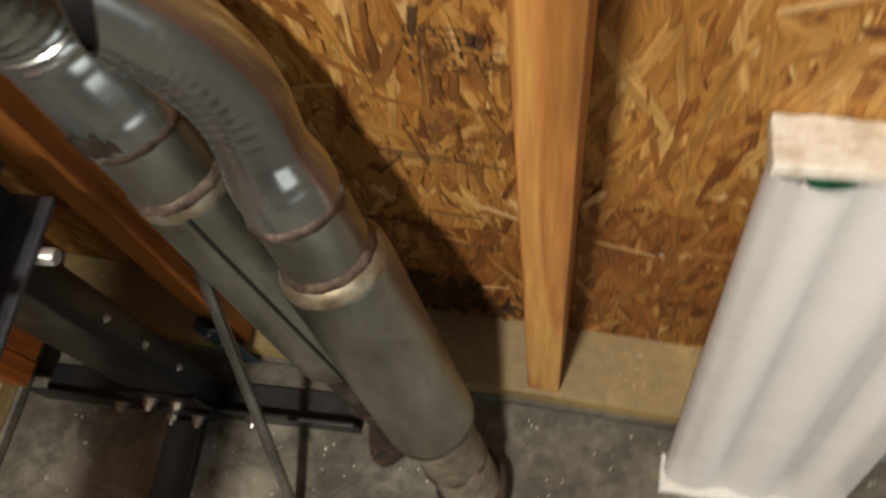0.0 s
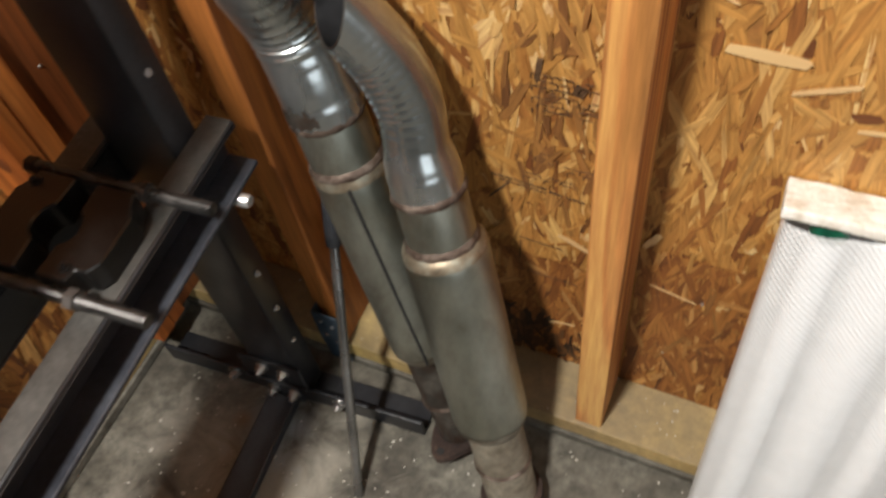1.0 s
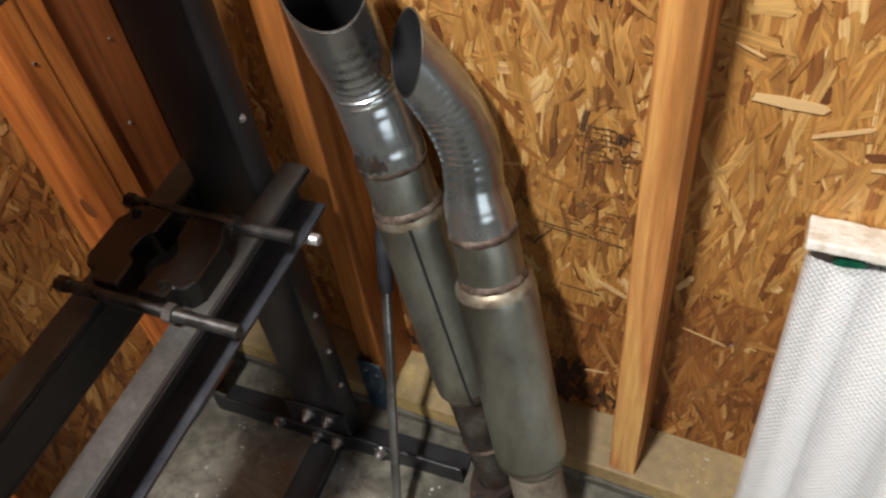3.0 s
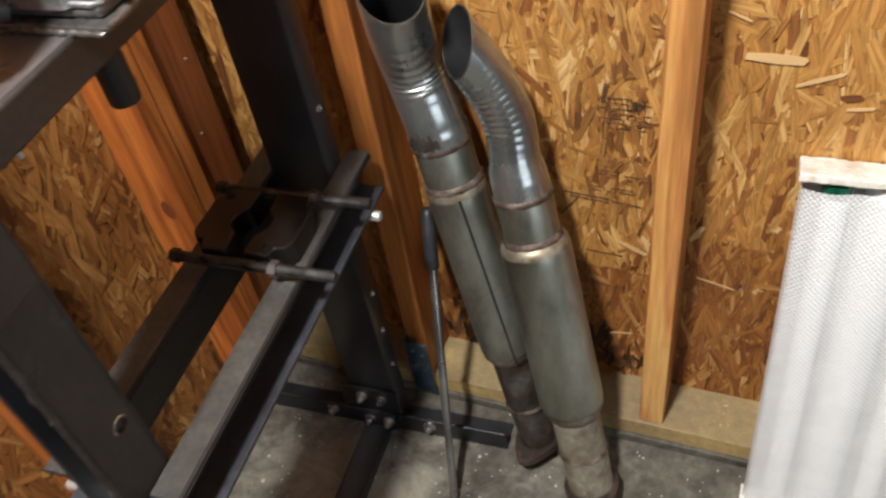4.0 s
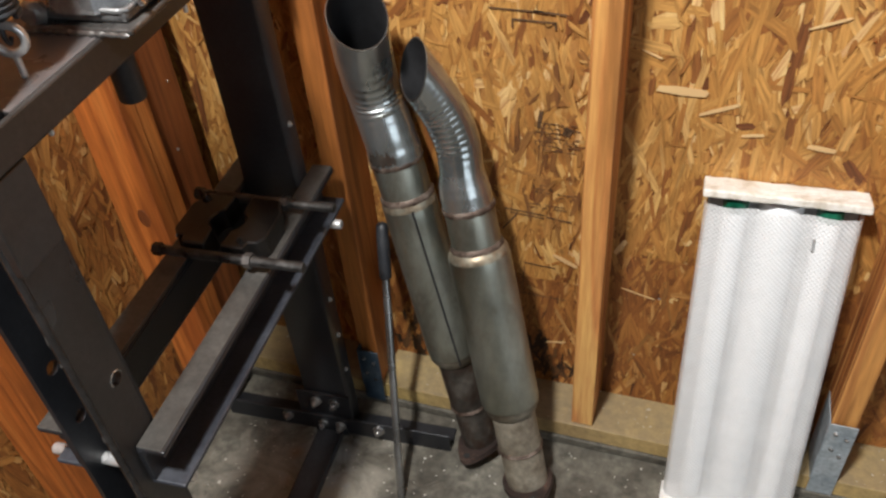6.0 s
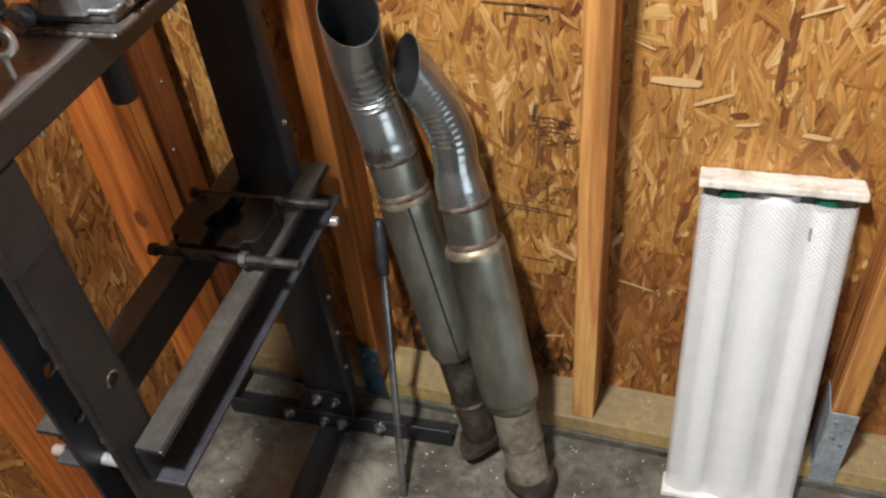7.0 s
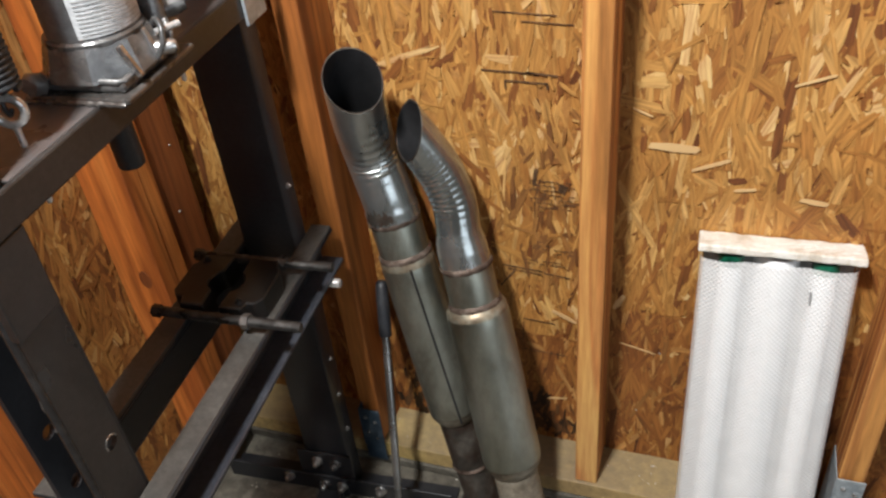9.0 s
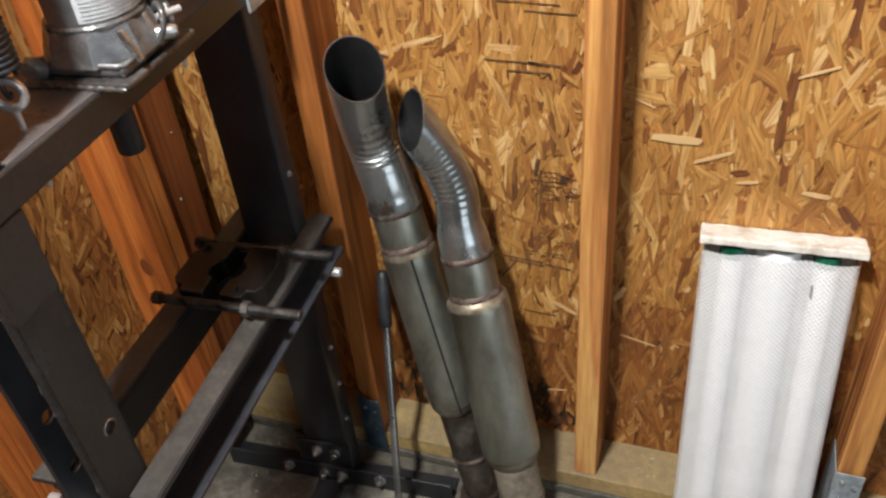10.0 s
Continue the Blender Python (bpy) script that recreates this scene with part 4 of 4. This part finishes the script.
exhaust((-0.048, -0.214, 0.0), (-0.168, -0.092, 0.51), (0.006, 0.088, 0.158, 0.452, 0.512, 0.555), (0.036, 0.037, 0.0485, 0.0385, 0.0372),
        [(-0.188, -0.066, 0.607), (-0.203, -0.065, 0.654), (-0.2205, -0.071, 0.691), (-0.2395, -0.0774, 0.7253)], (-0.601, -0.683, 0.416),
        "dull steel exhaust pipe with bright bent end, leaning on the wall", None, 70, 0.89)

# ---------------------------------------------------------------- bar leaning by the pipes
foot_at, grip_at = Vector((-0.262, -0.290, FLOOR + 0.001)), Vector((-0.328, -0.086, 0.32))
way = (grip_at - foot_at).normalized()
bar = holder("jack_handle", Matrix.Translation(foot_at), "grey steel bar with a black grip leaning beside the pipes", "bar")
L = (grip_at - foot_at).length
part("rod", sweep([way * 0.0, way * 0.002, way * (L + 0.01)], [0.0062, 0.0068, 0.0068], 22), M_BAR, bar, "", True)
part("grip", sweep([way * L, way * (L + 0.004), way * (L + 0.085), way * (L + 0.094), way * (L + 0.098)], [0.009, 0.0108, 0.0112, 0.0095, 0.005], 24), M_RUBBER, bar, "black rubber grip", True)

# ---------------------------------------------------------------- light fixture leaning on the wall
tl, bl = Vector((0.163, -0.047, 0.563)), Vector((0.176, -0.172, FLOOR + 0.001))
WIDE, DEEP = 0.206, 0.040
up = (tl - bl)
LONG = up.length
up.normalize()
tr = Vector((0.372, -0.044, 0.566))
right = (tr - tl)
right = (right - up * right.dot(up)).normalized()
back = up.cross(right) * -1
if back.y < 0:
    back = -back
fm = Matrix((right, back, up)).transposed().to_4x4()
fm.translation = bl
fix = holder("fluorescent_fixture", fm, "old white two-tube light fixture leaning on the wall, chipped cap", "light fixture")
bm = bmesh.new()
block(0.004, WIDE - 0.004, DEEP - 0.003, DEEP, 0.012, LONG - 0.012, 0.0008, bm)
part("housing", bm, M_REFLECT, fix, "grey-white metal pan")
part("ballast_cover", sweep([(WIDE / 2, DEEP - 0.004, 0.016), (WIDE / 2, DEEP - 0.004, LONG - 0.016)], 0.030, 24), M_TUBE, fix, "white ballast cover", True)
for x in (0.042, WIDE - 0.042):
    t = part("tube", sweep([(x, 0.020, 0.03), (x, 0.020, LONG - 0.03)], 0.0165, 28), M_TUBE, fix, "white fluorescent tube", True)
    part("tube_end", sweep([(x, 0.020, LONG - 0.031), (x, 0.020, LONG - 0.014)], 0.0172, 28), M_GREEN, t, "green tube end", True)
    part("tube_end", sweep([(x, 0.020, 0.014), (x, 0.020, 0.031)], 0.0172, 28), M_WHITE, t, "", True)
# lens with side walls and a gently lobed front
prof = [(0.002, DEEP - 0.004), (0.0, DEEP * 0.5), (0.004, 0.010)]
for k in range(41):
    x = 0.008 + (WIDE - 0.016) * k / 40
    u = (x - WIDE / 2) / (WIDE / 2)
    y = 0.0035 - 0.0035 * math.cos(3 * math.pi * u)
    prof.append((x, 0.001 + y))
prof += [(WIDE - 0.004, 0.010), (WIDE, DEEP * 0.5), (WIDE - 0.002, DEEP - 0.004)]
bm = bmesh.new()
rows = []
for k in range(13):
    z = 0.010 + (LONG - 0.032) * k / 12
    rows.append([bm.verts.new((x, y, z)) for x, y in prof])
for a, b in zip(rows, rows[1:]):
    for k in range(len(prof) - 1):
        bm.faces.new((a[k], a[k + 1], b[k + 1], b[k]))
part("lens", bm, M_LENS, fix, "frosty ribbed acrylic lens", True)


def cap(z0, z1, mat, label):
    bm = bmesh.new()
    block(-0.004, WIDE + 0.004, -0.005, DEEP + 0.002, z0, z1, 0.0025, bm)
    bmesh.ops.subdivide_edges(bm, edges=[e for e in bm.edges if e.calc_length() > 0.03], cuts=26, use_grid_fill=True)
    for v in bm.verts:
        v.co += Vector((noise.noise(v.co * 40), noise.noise(v.co * 37), noise.noise(v.co * 43))) * 0.0013 + Vector((0, 0, 0.0011 * noise.noise(v.co * 160)))
    return part("end_cap", bm, mat, fix, label)


part("clip", block(WIDE - 0.0595, WIDE - 0.0565, 0.0008, 0.003, LONG - 0.073, LONG - 0.054, 0.0006), M_REFLECT, fix, "small grey clip")
cap(0.0, 0.012, M_WHITE, "")
cap(LONG - 0.007, LONG + 0.005, M_CHIPPED, "chipped cream-white end cap")

# ---------------------------------------------------------------- grit
rng = np.random.default_rng(11)


def grit(name, count, area, z, smin, smax, label):
    verts, faces = [], []
    for i in range(count):
        x, y = rng.uniform(*area[0]), rng.uniform(*area[1])
        s = rng.uniform(smin, smax) * (1 if rng.random() < 0.9 else 1.8)
        a = rng.uniform(0, 6.28)
        b = len(verts)
        for k in range(5):
            r = s * rng.uniform(0.6, 1.1)
            verts.append((x + r * math.cos(a + k * 1.257), y + r * math.sin(a + k * 1.257), z))
        verts.append((x, y, z + s * rng.uniform(0.5, 0.9)))
        faces += [(b + k, b + (k + 1) % 5, b + 5) for k in range(5)]
    me = bpy.data.meshes.new(name)
    me.from_pydata(verts, [], faces)
    me.materials.append(M_CHIPSTUFF)
    return tagged(new(name, me), label, "grit", kind="stuff")


grit("floor_grit", 900, ((-0.62, 0.6), (-0.75, -0.1)), FLOOR, 0.0008, 0.0028, "pale grit and crumbs strewn over the concrete")
grit("sill_grit", 160, ((-0.62, 0.8), (-0.088, -0.004)), SILL, 0.0005, 0.0016, "pale crumbs lying on the sill plate")


# ---------------------------------------------------------------- nail heads
def nail(place, axis, label):
    bm = bmesh.new()
    q = Vector(axis).to_track_quat("Z", "Y").to_matrix().to_4x4()
    bmesh.ops.create_cone(bm, cap_ends=True, segments=10, radius1=0.0026, radius2=0.0019, depth=0.0016, matrix=Matrix.Translation(place) @ q @ Matrix.Translation((0, 0, 0.0008)))
    return tagged(part("nail", bm, M_ZINC), label, "nail", "nail heads in the wall")


for place in ((-0.66, -0.068, 0.655), (-0.66, -0.096, 0.545), (-0.66, -0.08, 0.80), (-0.65, -0.178, 0.43), (-0.65, -0.18, 0.70)):
    nail(place, (1, 0, 0), "bright nail head in a brown corner stud")
for place in ((0.09, -0.0025, 0.155), (0.12, -0.0025, 0.30), (-0.32, -0.0025, 0.34)):
    nail(place, (0, -1, 0), "bright nail head in the strand board")

bm = bmesh.new()
bmesh.ops.create_cone(bm, cap_ends=True, segments=24, radius1=0.011, radius2=0.010, depth=0.001, matrix=Matrix.Translation((-0.683, -0.1972, 0.476)) @ Matrix.Rotation(radians(90), 4, "X") @ Matrix.Diagonal((1, 1.7, 1, 1)))
tagged(part("wood_knot", bm, M_BROWN), "dark brown knot in an orange stud", "knot", kind="structure")
